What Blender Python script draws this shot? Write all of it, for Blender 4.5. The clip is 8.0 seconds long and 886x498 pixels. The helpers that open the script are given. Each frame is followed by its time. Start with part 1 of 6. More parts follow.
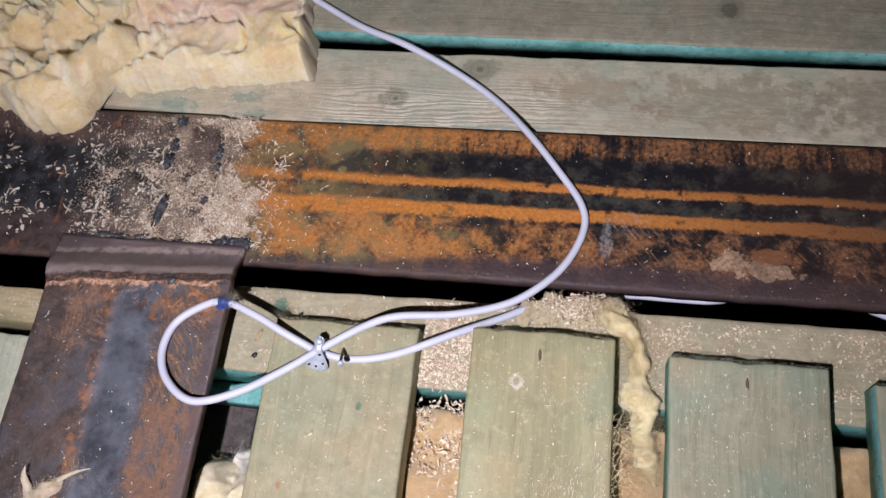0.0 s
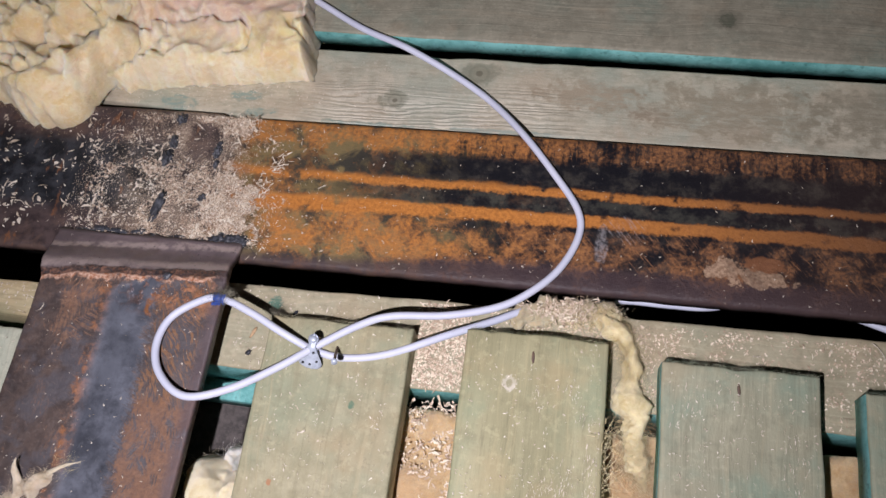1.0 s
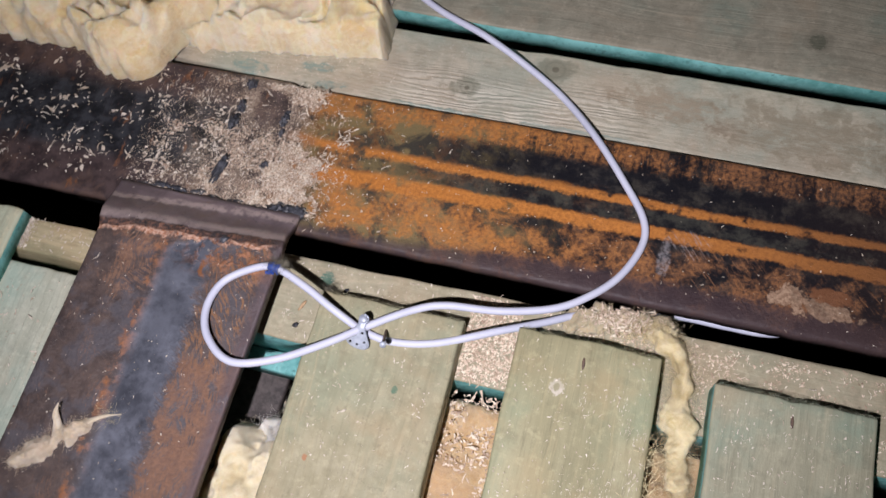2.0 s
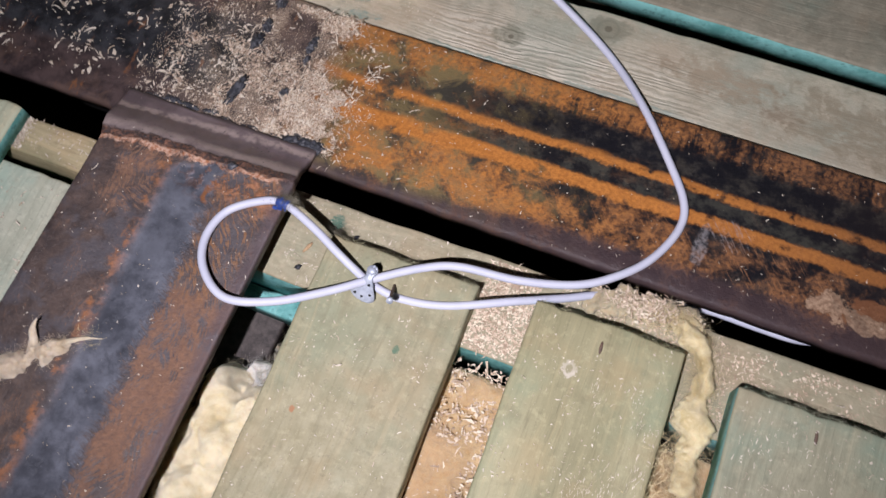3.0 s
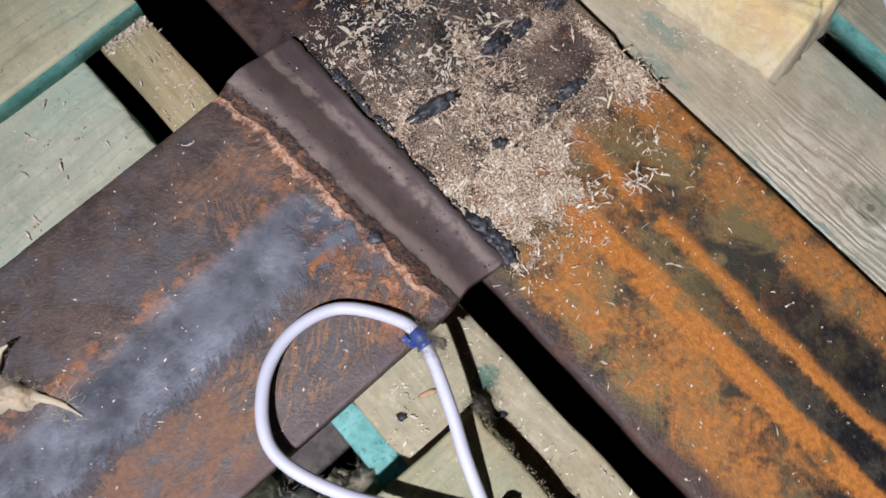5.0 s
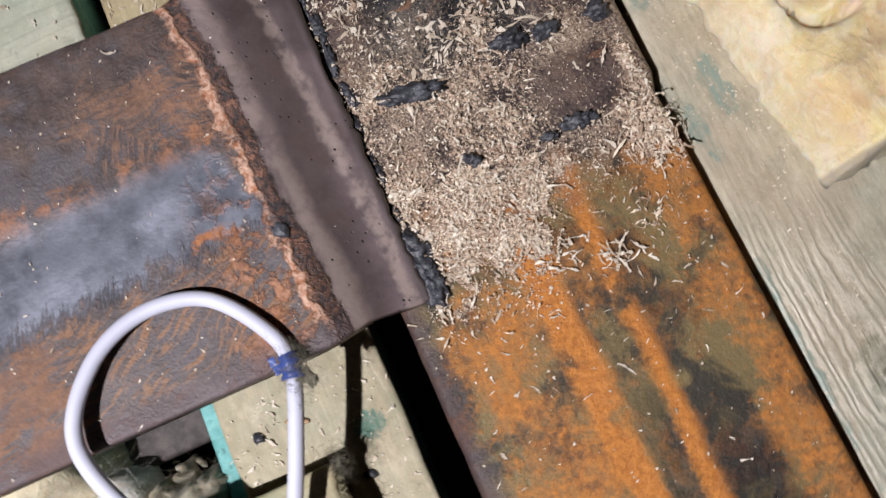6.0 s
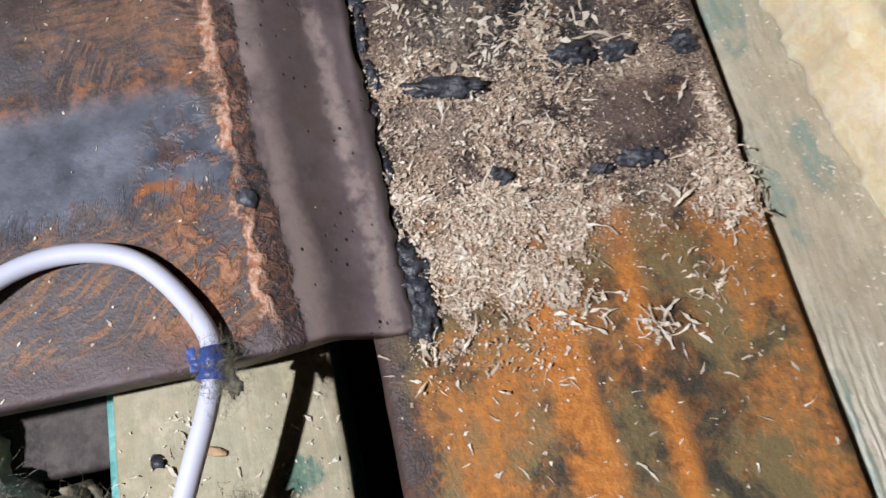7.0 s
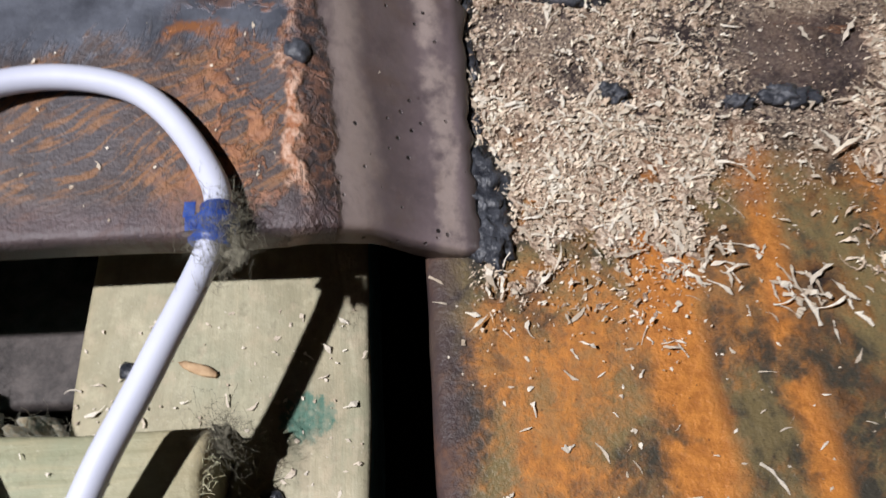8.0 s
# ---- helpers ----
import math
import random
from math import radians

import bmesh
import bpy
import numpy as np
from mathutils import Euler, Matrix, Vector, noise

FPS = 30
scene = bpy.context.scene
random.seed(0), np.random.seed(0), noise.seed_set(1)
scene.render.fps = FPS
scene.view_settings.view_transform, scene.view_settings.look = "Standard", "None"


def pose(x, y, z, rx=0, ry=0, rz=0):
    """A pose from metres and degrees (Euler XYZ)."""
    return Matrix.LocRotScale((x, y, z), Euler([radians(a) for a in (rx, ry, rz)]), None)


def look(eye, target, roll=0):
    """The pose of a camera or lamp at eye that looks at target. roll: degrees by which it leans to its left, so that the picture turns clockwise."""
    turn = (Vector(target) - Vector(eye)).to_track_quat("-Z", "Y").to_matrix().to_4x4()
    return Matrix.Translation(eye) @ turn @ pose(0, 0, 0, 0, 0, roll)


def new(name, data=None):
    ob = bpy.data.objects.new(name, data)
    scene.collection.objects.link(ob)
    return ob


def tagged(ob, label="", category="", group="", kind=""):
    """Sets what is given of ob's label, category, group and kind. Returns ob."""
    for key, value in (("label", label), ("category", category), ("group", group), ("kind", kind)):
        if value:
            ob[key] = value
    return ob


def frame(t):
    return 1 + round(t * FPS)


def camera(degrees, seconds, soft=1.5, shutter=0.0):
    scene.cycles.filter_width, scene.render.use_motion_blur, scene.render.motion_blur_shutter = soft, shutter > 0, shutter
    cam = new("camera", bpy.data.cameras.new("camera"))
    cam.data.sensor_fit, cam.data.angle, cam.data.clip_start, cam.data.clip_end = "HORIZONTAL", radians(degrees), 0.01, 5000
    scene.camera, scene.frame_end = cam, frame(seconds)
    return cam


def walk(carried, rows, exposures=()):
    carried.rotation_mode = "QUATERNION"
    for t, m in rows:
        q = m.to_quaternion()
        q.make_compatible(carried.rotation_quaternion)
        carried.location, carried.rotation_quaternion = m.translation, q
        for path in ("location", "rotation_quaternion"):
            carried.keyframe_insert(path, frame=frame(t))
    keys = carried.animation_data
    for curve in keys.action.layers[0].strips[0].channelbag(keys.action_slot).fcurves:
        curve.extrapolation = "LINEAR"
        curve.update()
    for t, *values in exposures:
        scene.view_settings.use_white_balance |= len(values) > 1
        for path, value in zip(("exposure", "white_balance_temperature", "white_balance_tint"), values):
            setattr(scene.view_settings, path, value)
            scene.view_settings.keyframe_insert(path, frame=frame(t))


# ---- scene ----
cam = camera(57.0, 8.0, 1.5, 0.3)
PATH = [
    (0, (0.191, -0.165, 0.696), (-0.112, 0.585, -1.133), -16.4),
    (0.5, (0.194, -0.167, 0.696), (-0.1, 0.594, -1.13), -15.4),
    (1, (0.191, -0.17, 0.696), (-0.101, 0.602, -1.125), -14.0),
    (1.5, (0.184, -0.17, 0.694), (-0.155, 0.615, -1.113), -13.3),
    (1.7, (0.177, -0.17, 0.693), (-0.169, 0.603, -1.118), -12.6),
    (2.8, (0.166, -0.165, 0.675), (-0.184, 0.475, -1.187), -9.5),
    (3, (0.157, -0.161, 0.662), (-0.173, 0.479, -1.204), -6.3),
    (3.5, (0.131, -0.147, 0.627), (-0.193, 0.426, -1.262), 1.0),
    (4, (0.103, -0.118, 0.598), (-0.314, 0.323, -1.307), -4.7),
    (4.5, (0.065, -0.075, 0.553), (-0.357, 0.281, -1.369), -6.7),
    (5, (0.039, -0.05, 0.537), (-0.379, 0.262, -1.394), -5.3),
    (5.2, (0.038, -0.042, 0.524), (-0.382, 0.269, -1.406), -3.2),
    (6.3, (0.028, 0.015, 0.483), (-0.342, 0.113, -1.48), -3.4),
    (6.5, (0.035, 0.019, 0.474), (-0.409, 0.113, -1.474), -3.2),
    (7, (0.044, 0.003, 0.436), (-0.635, 0.18, -1.437), 2.6),
    (7.5, (0.053, -0.004, 0.411), (-0.736, 0.14, -1.421), 3.2),
    (8, (0.062, -0.002, 0.382), (-0.856, 0.067, -1.394), 1.5),
]
EXPOSURES = [(0, -0.18, 6500, 15), (1.5, -0.2, 6500, 15), (3.5, -0.25, 6500, 15.5), (4, -0.28, 6500, 14), (4.5, -0.2, 6500, 13), (5, -0.1, 6500, 10), (6.5, 0.02, 6750, 11), (7.2, 0.0, 6380, 6.5), (8, 0.0, 6560, 6.5)]
walk(cam, [(t, look(eye, target, roll)) for t, eye, target, roll in PATH], EXPOSURES)

# ---- light: one small cold torch in a dark floor void ----
world = bpy.data.worlds.new("void")
world.use_nodes = True
world.node_tree.nodes["Background"].inputs[0].default_value = (0.5, 0.6, 0.75, 1)
world.node_tree.nodes["Background"].inputs[1].default_value = 0.0012
scene.world = world
torch = bpy.data.lights.new("torch_light", "SPOT")
torch.spot_size, torch.spot_blend = math.radians(94), 1.0
torch.energy, torch.color, torch.shadow_soft_size = 22.0, (0.965, 0.935, 1.0), 0.006
new("torch_light", torch).matrix_basis = Matrix.Translation((0.108, -0.272, 0.752)) @ (Vector((0.082, 0.085, 0.25)) - Vector((0.108, -0.272, 0.752))).to_track_quat("-Z", "Y").to_matrix().to_4x4()

# ---- levels ----
Z_A, Z_B, Z_W, Z_P = 0.250, 0.268, 0.240, 0.258
Z_T1, Z_T2 = 0.242, 0.255


# ---- material tools ----
class Nodes:
    """A short way to write a node tree."""

    def __init__(self, name):
        self.mat = bpy.data.materials.new(name)
        self.mat.use_nodes = True
        self.tree = self.mat.node_tree
        self.bsdf = self.tree.nodes["Principled BSDF"]
        self.co = self.add("ShaderNodeTexCoord").outputs["Object"]

    def add(self, kind):
        return self.tree.nodes.new(kind)

    def put(self, socket, value):
        if isinstance(value, bpy.types.NodeSocket):
            self.tree.links.new(value, socket)
        elif isinstance(value, tuple) and len(value) == 3 and len(socket.default_value) == 4:
            socket.default_value = (*value, 1)
        else:
            socket.default_value = value

    def math(self, op, a, b=0.0, clamp=False):
        n = self.add("ShaderNodeMath")
        n.operation, n.use_clamp = op, clamp
        self.put(n.inputs[0], a)
        self.put(n.inputs[1], b)
        return n.outputs[0]

    def xyz(self, v=None):
        n = self.add("ShaderNodeSeparateXYZ")
        self.put(n.inputs[0], v or self.co)
        return n.outputs[0], n.outputs[1], n.outputs[2]

    def vec(self, scale=(1, 1, 1), shift=None, v=None, turn=0.0):
        n = self.add("ShaderNodeMapping")
        n.inputs["Rotation"].default_value = (0, 0, turn)
        self.put(n.inputs["Vector"], v or self.co)
        n.inputs["Scale"].default_value = scale
        if shift is not None:
            self.put(n.inputs["Location"], shift)
        return n.outputs[0]

    def noise(self, scale, detail=4, rough=0.6, v=None, warp=0.0):
        n = self.add("ShaderNodeTexNoise")
        self.put(n.inputs["Vector"], v or self.co)
        n.inputs["Scale"].default_value, n.inputs["Detail"].default_value = scale, detail
        n.inputs["Roughness"].default_value, n.inputs["Distortion"].default_value = rough, warp
        return n.outputs["Fac"]

    def cells(self, scale, v=None):
        n = self.add("ShaderNodeTexVoronoi")
        self.put(n.inputs["Vector"], v or self.co)
        n.inputs["Scale"].default_value = scale
        return n.outputs["Distance"], n.outputs["Color"]

    def step(self, value, low, high, a=0.0, b=1.0):
        n = self.add("ShaderNodeMapRange")
        n.interpolation_type = "SMOOTHSTEP"
        for i, q in enumerate((value, low, high, a, b)):
            self.put(n.inputs[i], q)
        return n.outputs[0]

    def band(self, value, low, high, soft):
        return self.math("MULTIPLY", self.step(value, low - soft, low + soft), self.step(value, high - soft, high + soft, 1.0, 0.0))

    def ramp(self, value, stops):
        n = self.add("ShaderNodeValToRGB")
        self.put(n.inputs[0], value)
        el = n.color_ramp.elements
        while len(el) < len(stops):
            el.new(0.5)
        for e, (p, c) in zip(el, stops):
            e.position, e.color = p, (*c, 1)
        return n.outputs[0]

    def mix(self, fac, a, b):
        n = self.add("ShaderNodeMix")
        n.data_type = "RGBA"
        self.put(n.inputs["Factor"], fac)
        self.put(n.inputs["A"], a)
        self.put(n.inputs["B"], b)
        return n.outputs["Result"]

    def spot(self, x, y, rx, ry, rag=0.0, ragged=None):
        """1 inside an ellipse on the plan, 0 outside, with a ragged rim."""
        px, py, _ = self.xyz()
        a = self.math("DIVIDE", self.math("SUBTRACT", px, x), rx)
        b = self.math("DIVIDE", self.math("SUBTRACT", py, y), ry)
        d = self.math("ADD", self.math("MULTIPLY", a, a), self.math("MULTIPLY", b, b))
        if ragged is not None:
            d = self.math("ADD", d, self.math("MULTIPLY", self.math("SUBTRACT", ragged, 0.5), rag))
        return self.step(d, 0.5, 1.1, 1.0, 0.0)

    def swirl(self, amount, scale, v=None):
        """The coordinates, pushed about sideways by a slow noise."""
        n = self.add("ShaderNodeTexNoise")
        self.put(n.inputs["Vector"], v or self.co)
        n.inputs["Scale"].default_value, n.inputs["Detail"].default_value = scale, 2
        m = self.add("ShaderNodeVectorMath")
        m.operation = "MULTIPLY_ADD"
        self.put(m.inputs[0], n.outputs["Color"])
        m.inputs[1].default_value = (amount, amount, 0)
        self.put(m.inputs[2], v or self.co)
        return m.outputs[0]

    def rand(self):
        return self.add("ShaderNodeObjectInfo").outputs["Random"]

    def done(self, colour, rough=0.6, bump=None, height=0.001, metal=0.0, strength=0.7, **more):
        self.put(self.bsdf.inputs["Base Color"], colour)
        self.put(self.bsdf.inputs["Roughness"], rough)
        self.put(self.bsdf.inputs["Metallic"], metal)
        for key, value in more.items():
            self.put(self.bsdf.inputs[key.replace("_", " ")], value)
        if bump is not None:
            n = self.add("ShaderNodeBump")
            n.inputs["Strength"].default_value, n.inputs["Distance"].default_value = strength, height
            self.put(n.inputs["Height"], bump)
            self.put(self.bsdf.inputs["Normal"], n.outputs[0])
        return self.mat


ORANGE, RUST, DARK, OLIVE = (0.53, 0.212, 0.050), (0.18, 0.08, 0.04), (0.010, 0.010, 0.013), (0.185, 0.142, 0.068)


def steel_long():
    """The long beam: black coating worn to orange lines and mottled rust, purple scale along the rim."""
    n = Nodes("worn coated steel")
    x, y, z = n.xyz()
    big, mid, fine, grit = n.noise(24, 5, 0.6), n.noise(95, 6, 0.68), n.noise(420, 4, 0.65), n.noise(1400, 3, 0.6)
    sway = n.swirl(0.006, 150)
    drip = n.noise(1, 5, 0.7, n.vec((170, 48, 50), None, sway))
    slant = n.noise(1, 3, 0.65, n.vec((60, 900, 50), None, n.vec((1, 1, 1), None, None, 0.9)))
    blot = n.noise(58, 5, 0.62, None, 0.4)
    yw = n.math("ADD", y, n.math("MULTIPLY", n.math("SUBTRACT", fine, 0.5), 0.0035))
    yw = n.math("ADD", yw, n.math("MULTIPLY", n.math("SUBTRACT", mid, 0.5), 0.0045))
    # chance of rust over the width; it thins out along the beam
    along = n.step(x, 0.03, 0.30, 0.0, -0.030)
    low, high = n.band(yw, 0.010, 0.039, 0.006), n.band(n.math("ADD", yw, n.math("MULTIPLY", n.math("SUBTRACT", drip, 0.5), 0.022)), 0.083, 0.112, 0.005)
    chance = n.math("ADD", low, high)
    near = n.step(x, 0.05, 0.13, 1.0, 0.0)
    field = n.math("ADD", n.math("MULTIPLY", mid, 0.24), n.math("MULTIPLY", blot, 0.56))
    field = n.math("ADD", field, n.math("ADD", n.math("MULTIPLY", fine, 0.10), n.math("MULTIPLY", n.mix(high, slant, drip), 0.10)))
    drip_2 = n.noise(1, 5, 0.72, n.vec((185, 15, 50), (4.0, 0.0, 0.0), sway))
    runs = n.math("ADD", n.math("MULTIPLY", drip_2, 0.50), n.math("ADD", n.math("MULTIPLY", blot, 0.32), n.math("MULTIPLY", fine, 0.18)))
    runs = n.math("ADD", runs, n.math("MULTIPLY", n.math("SUBTRACT", y, 0.092), 2.6))
    field = n.mix(n.math("MULTIPLY", high, n.step(x, 0.04, 0.12, 0.3, 1.0)), field, runs)
    level = n.math("ADD", field, n.math("ADD", n.math("MULTIPLY", n.math("SUBTRACT", chance, 0.60), 0.085), along))
    level = n.math("SUBTRACT", level, n.math("MULTIPLY", n.math("MULTIPLY", low, n.step(x, 0.08, 0.19)), 0.020))
    level = n.math("ADD", level, n.math("MULTIPLY", near, 0.006))
    mottled = n.math("MULTIPLY", n.step(level, 0.430, 0.575), n.step(n.noise(150, 5, 0.7, None, 0.4), 0.34, 0.52, 0.45, 1.0))
    olive = n.mix(n.step(n.noise(52, 6, 0.66, None, 0.6), 0.42, 0.58), OLIVE, (0.050, 0.046, 0.036))
    coat = n.mix(n.step(mid, 0.46, 0.7), DARK, (0.038, 0.032, 0.029))
    base = n.mix(n.step(n.math("ADD", x, n.math("MULTIPLY", n.math("SUBTRACT", big, 0.5), 0.2)), 0.05, 0.17), olive, coat)
    rusty = n.mix(n.step(fine, 0.3, 0.7), (0.33, 0.130, 0.040), ORANGE)
    rusty = n.mix(n.math("MULTIPLY", n.step(blot, 0.5, 0.7), 0.5), rusty, (0.30, 0.15, 0.045))
    veil = n.math("MULTIPLY", n.step(n.noise(190, 6, 0.72, None, 0.5), 0.47, 0.60), n.step(x, 0.06, 0.16, 0.42, 0.12))
    rusty = n.mix(veil, rusty, n.mix(grit, (0.17, 0.115, 0.055), (0.32, 0.205, 0.10)))
    rusty = n.mix(n.step(x, 0.08, 0.26), rusty, n.mix(n.step(fine, 0.35, 0.65), (0.125, 0.062, 0.036), (0.30, 0.135, 0.055)))
    colour = n.mix(n.math("MULTIPLY", mottled, n.step(grit, 0.25, 0.55, 0.75, 1.0)), base, rusty)
    ys = n.math("ADD", yw, n.math("MULTIPLY", n.math("SUBTRACT", n.noise(38, 4, 0.6), 0.5), 0.006))
    low_rim, blur = n.step(x, 0.02, 0.14, 0.0372, 0.0405), n.step(x, 0.0, 0.15, 0.0026, 0.0012)
    wide = n.math("MULTIPLY", n.step(ys, n.math("SUBTRACT", low_rim, blur), n.math("ADD", low_rim, blur)), n.step(ys, n.math("SUBTRACT", 0.0486, blur), n.math("ADD", 0.0486, blur), 1.0, 0.0))
    thin = n.math("MULTIPLY", n.step(ys, n.math("SUBTRACT", 0.0598, blur), n.math("ADD", 0.0598, blur)), n.step(ys, n.math("SUBTRACT", 0.0656, blur), n.math("ADD", 0.0656, blur), 1.0, 0.0))
    lines = n.math("ADD", wide, thin, True)
    lines = n.math("MULTIPLY", lines, n.step(n.noise(70, 4, 0.6), 0.30, 0.44))
    colour = n.mix(lines, colour, n.mix(n.step(x, 0.15, 0.4), n.mix(n.step(fine, 0.35, 0.65), (0.37, 0.140, 0.036), ORANGE), (0.25, 0.105, 0.04)))
    colour = n.mix(n.math("MULTIPLY", n.band(yw, 0.0495, 0.059, 0.0016), n.step(x, 0.02, 0.10, 0.15, 0.85)), colour, n.mix(n.step(mid, 0.4, 0.6), DARK, (0.05, 0.05, 0.042)))
    dark = n.math("MULTIPLY", n.band(yw, 0.0665, 0.084, 0.004), n.step(n.math("ADD", n.math("MULTIPLY", n.step(x, 0.03, 0.16), 0.22), field), 0.50, 0.64))
    colour = n.mix(dark, colour, n.mix(n.step(mid, 0.45, 0.7), DARK, (0.05, 0.045, 0.038)))
    colour = n.mix(n.math("MULTIPLY", n.step(slant, 0.60, 0.70), n.math("MULTIPLY", low, n.step(x, 0.10, 0.2))), colour, (0.26, 0.13, 0.065))
    colour = n.mix(n.math("MULTIPLY", n.step(n.math("SUBTRACT", yw, n.step(x, 0.03, 0.16, 0.0, 0.0095)), 0.001, 0.010, 1.0, 0.0), 0.85), colour, n.mix(mid, (0.034, 0.024, 0.029), (0.085, 0.055, 0.055)))
    colour = n.mix(n.math("MULTIPLY", n.step(x, 0.24, 0.42), 0.35), colour, (0.075, 0.045, 0.036))
    # the dark end past the weld
    left = n.step(n.math("ADD", x, n.math("MULTIPLY", n.math("SUBTRACT", blot, 0.5), 0.05)), -0.034, -0.012, 1.0, 0.0)
    scale = n.mix(n.step(mid, 0.35, 0.65), (0.035, 0.026, 0.027), (0.085, 0.060, 0.058))
    scale = n.mix(n.math("MULTIPLY", n.step(blot, 0.48, 0.62), 0.55), scale, (0.125, 0.078, 0.060))
    scale = n.mix(n.math("MULTIPLY", n.band(yw, 0.026, 0.078, 0.006), n.step(n.math("ADD", x, n.math("MULTIPLY", n.math("SUBTRACT", blot, 0.5), 0.03)), -0.080, -0.066, 1.0, 0.15)), scale, n.mix(n.step(mid, 0.4, 0.62), (0.013, 0.014, 0.017), (0.040, 0.043, 0.050)))
    scale = n.mix(n.step(n.math("ADD", drip, n.math("MULTIPLY", big, 0.3)), 0.74, 0.86), scale, RUST)
    colour = n.mix(left, colour, scale)
    # sawdust powder trodden into the scale round the weld
    gx = n.math("ADD", x, n.math("MULTIPLY", n.math("SUBTRACT", blot, 0.5), 0.03))
    powder = n.math("MULTIPLY", n.step(gx, -0.115, -0.062), n.step(gx, -0.030, -0.012, 1.0, 0.0))
    bare = n.math("SUBTRACT", 1.0, n.math("MULTIPLY", n.spot(-0.049, 0.081, 0.013, 0.018, 1.5, mid), 0.75))
    lie = n.math("ADD", n.math("MULTIPLY", n.noise(900, 4, 0.75), 0.6), n.math("ADD", n.math("MULTIPLY", mid, 0.2), n.math("MULTIPLY", blot, 0.2)))
    powder = n.math("MULTIPLY", n.math("MULTIPLY", powder, bare), n.step(lie, 0.445, 0.565))
    colour = n.mix(n.math("MULTIPLY", powder, 0.72), colour, n.mix(n.step(grit, 0.35, 0.65), (0.27, 0.20, 0.145), (0.56, 0.46, 0.345)))
    # pale scuff and a peeled patch of scale
    colour = n.mix(n.math("MULTIPLY", n.math("MAXIMUM", n.spot(0.2125, 0.030, 0.0042, 0.012, 3.0, mid), n.math("MULTIPLY", n.spot(0.226, 0.040, 0.013, 0.010, 3.0, mid), n.step(slant, 0.50, 0.62))), n.step(fine, 0.36, 0.60, 0.05, 0.6)), colour, (0.27, 0.26, 0.27))
    colour = n.mix(n.math("MULTIPLY", n.math("MAXIMUM", n.spot(0.288, 0.0205, 0.014, 0.0085, 9.0, mid), n.spot(0.304, 0.0170, 0.016, 0.0045, 9.0, blot)), n.step(blot, 0.36, 0.60, 0.55, 0.95)), colour, n.mix(n.step(fine, 0.35, 0.65), (0.25, 0.155, 0.10), (0.43, 0.30, 0.20)))
    colour = n.mix(n.math("MULTIPLY", n.math("SUBTRACT", n.spot(0.304, 0.0245, 0.016, 0.0045, 4.0, mid), n.spot(0.303, 0.0235, 0.015, 0.0036, 4.0, mid), True), 0.8), colour, (0.035, 0.018, 0.014))
    colour = n.mix(n.math("MULTIPLY", n.spot(0.304, 0.0262, 0.016, 0.0050, 5.0, mid), 0.75), colour, (0.22, 0.095, 0.045))
    pits = n.step(n.cells(420)[0], 0.06, 0.12, 0.5, 0.0)
    colour = n.mix(pits, colour, (0.03, 0.02, 0.02))
    rough = n.mix(mottled, (0.40, 0.40, 0.40), (0.74, 0.74, 0.74))
    bump = n.math("ADD", n.math("MULTIPLY", fine, 0.7), n.math("ADD", mid, n.math("ADD", n.math("MULTIPLY", mottled, 0.3), n.math("MULTIPLY", grit, 0.35))))
    return n.done(colour, rough, bump, 0.0007, 0.0, 0.8, Specular_IOR_Level=0.2)


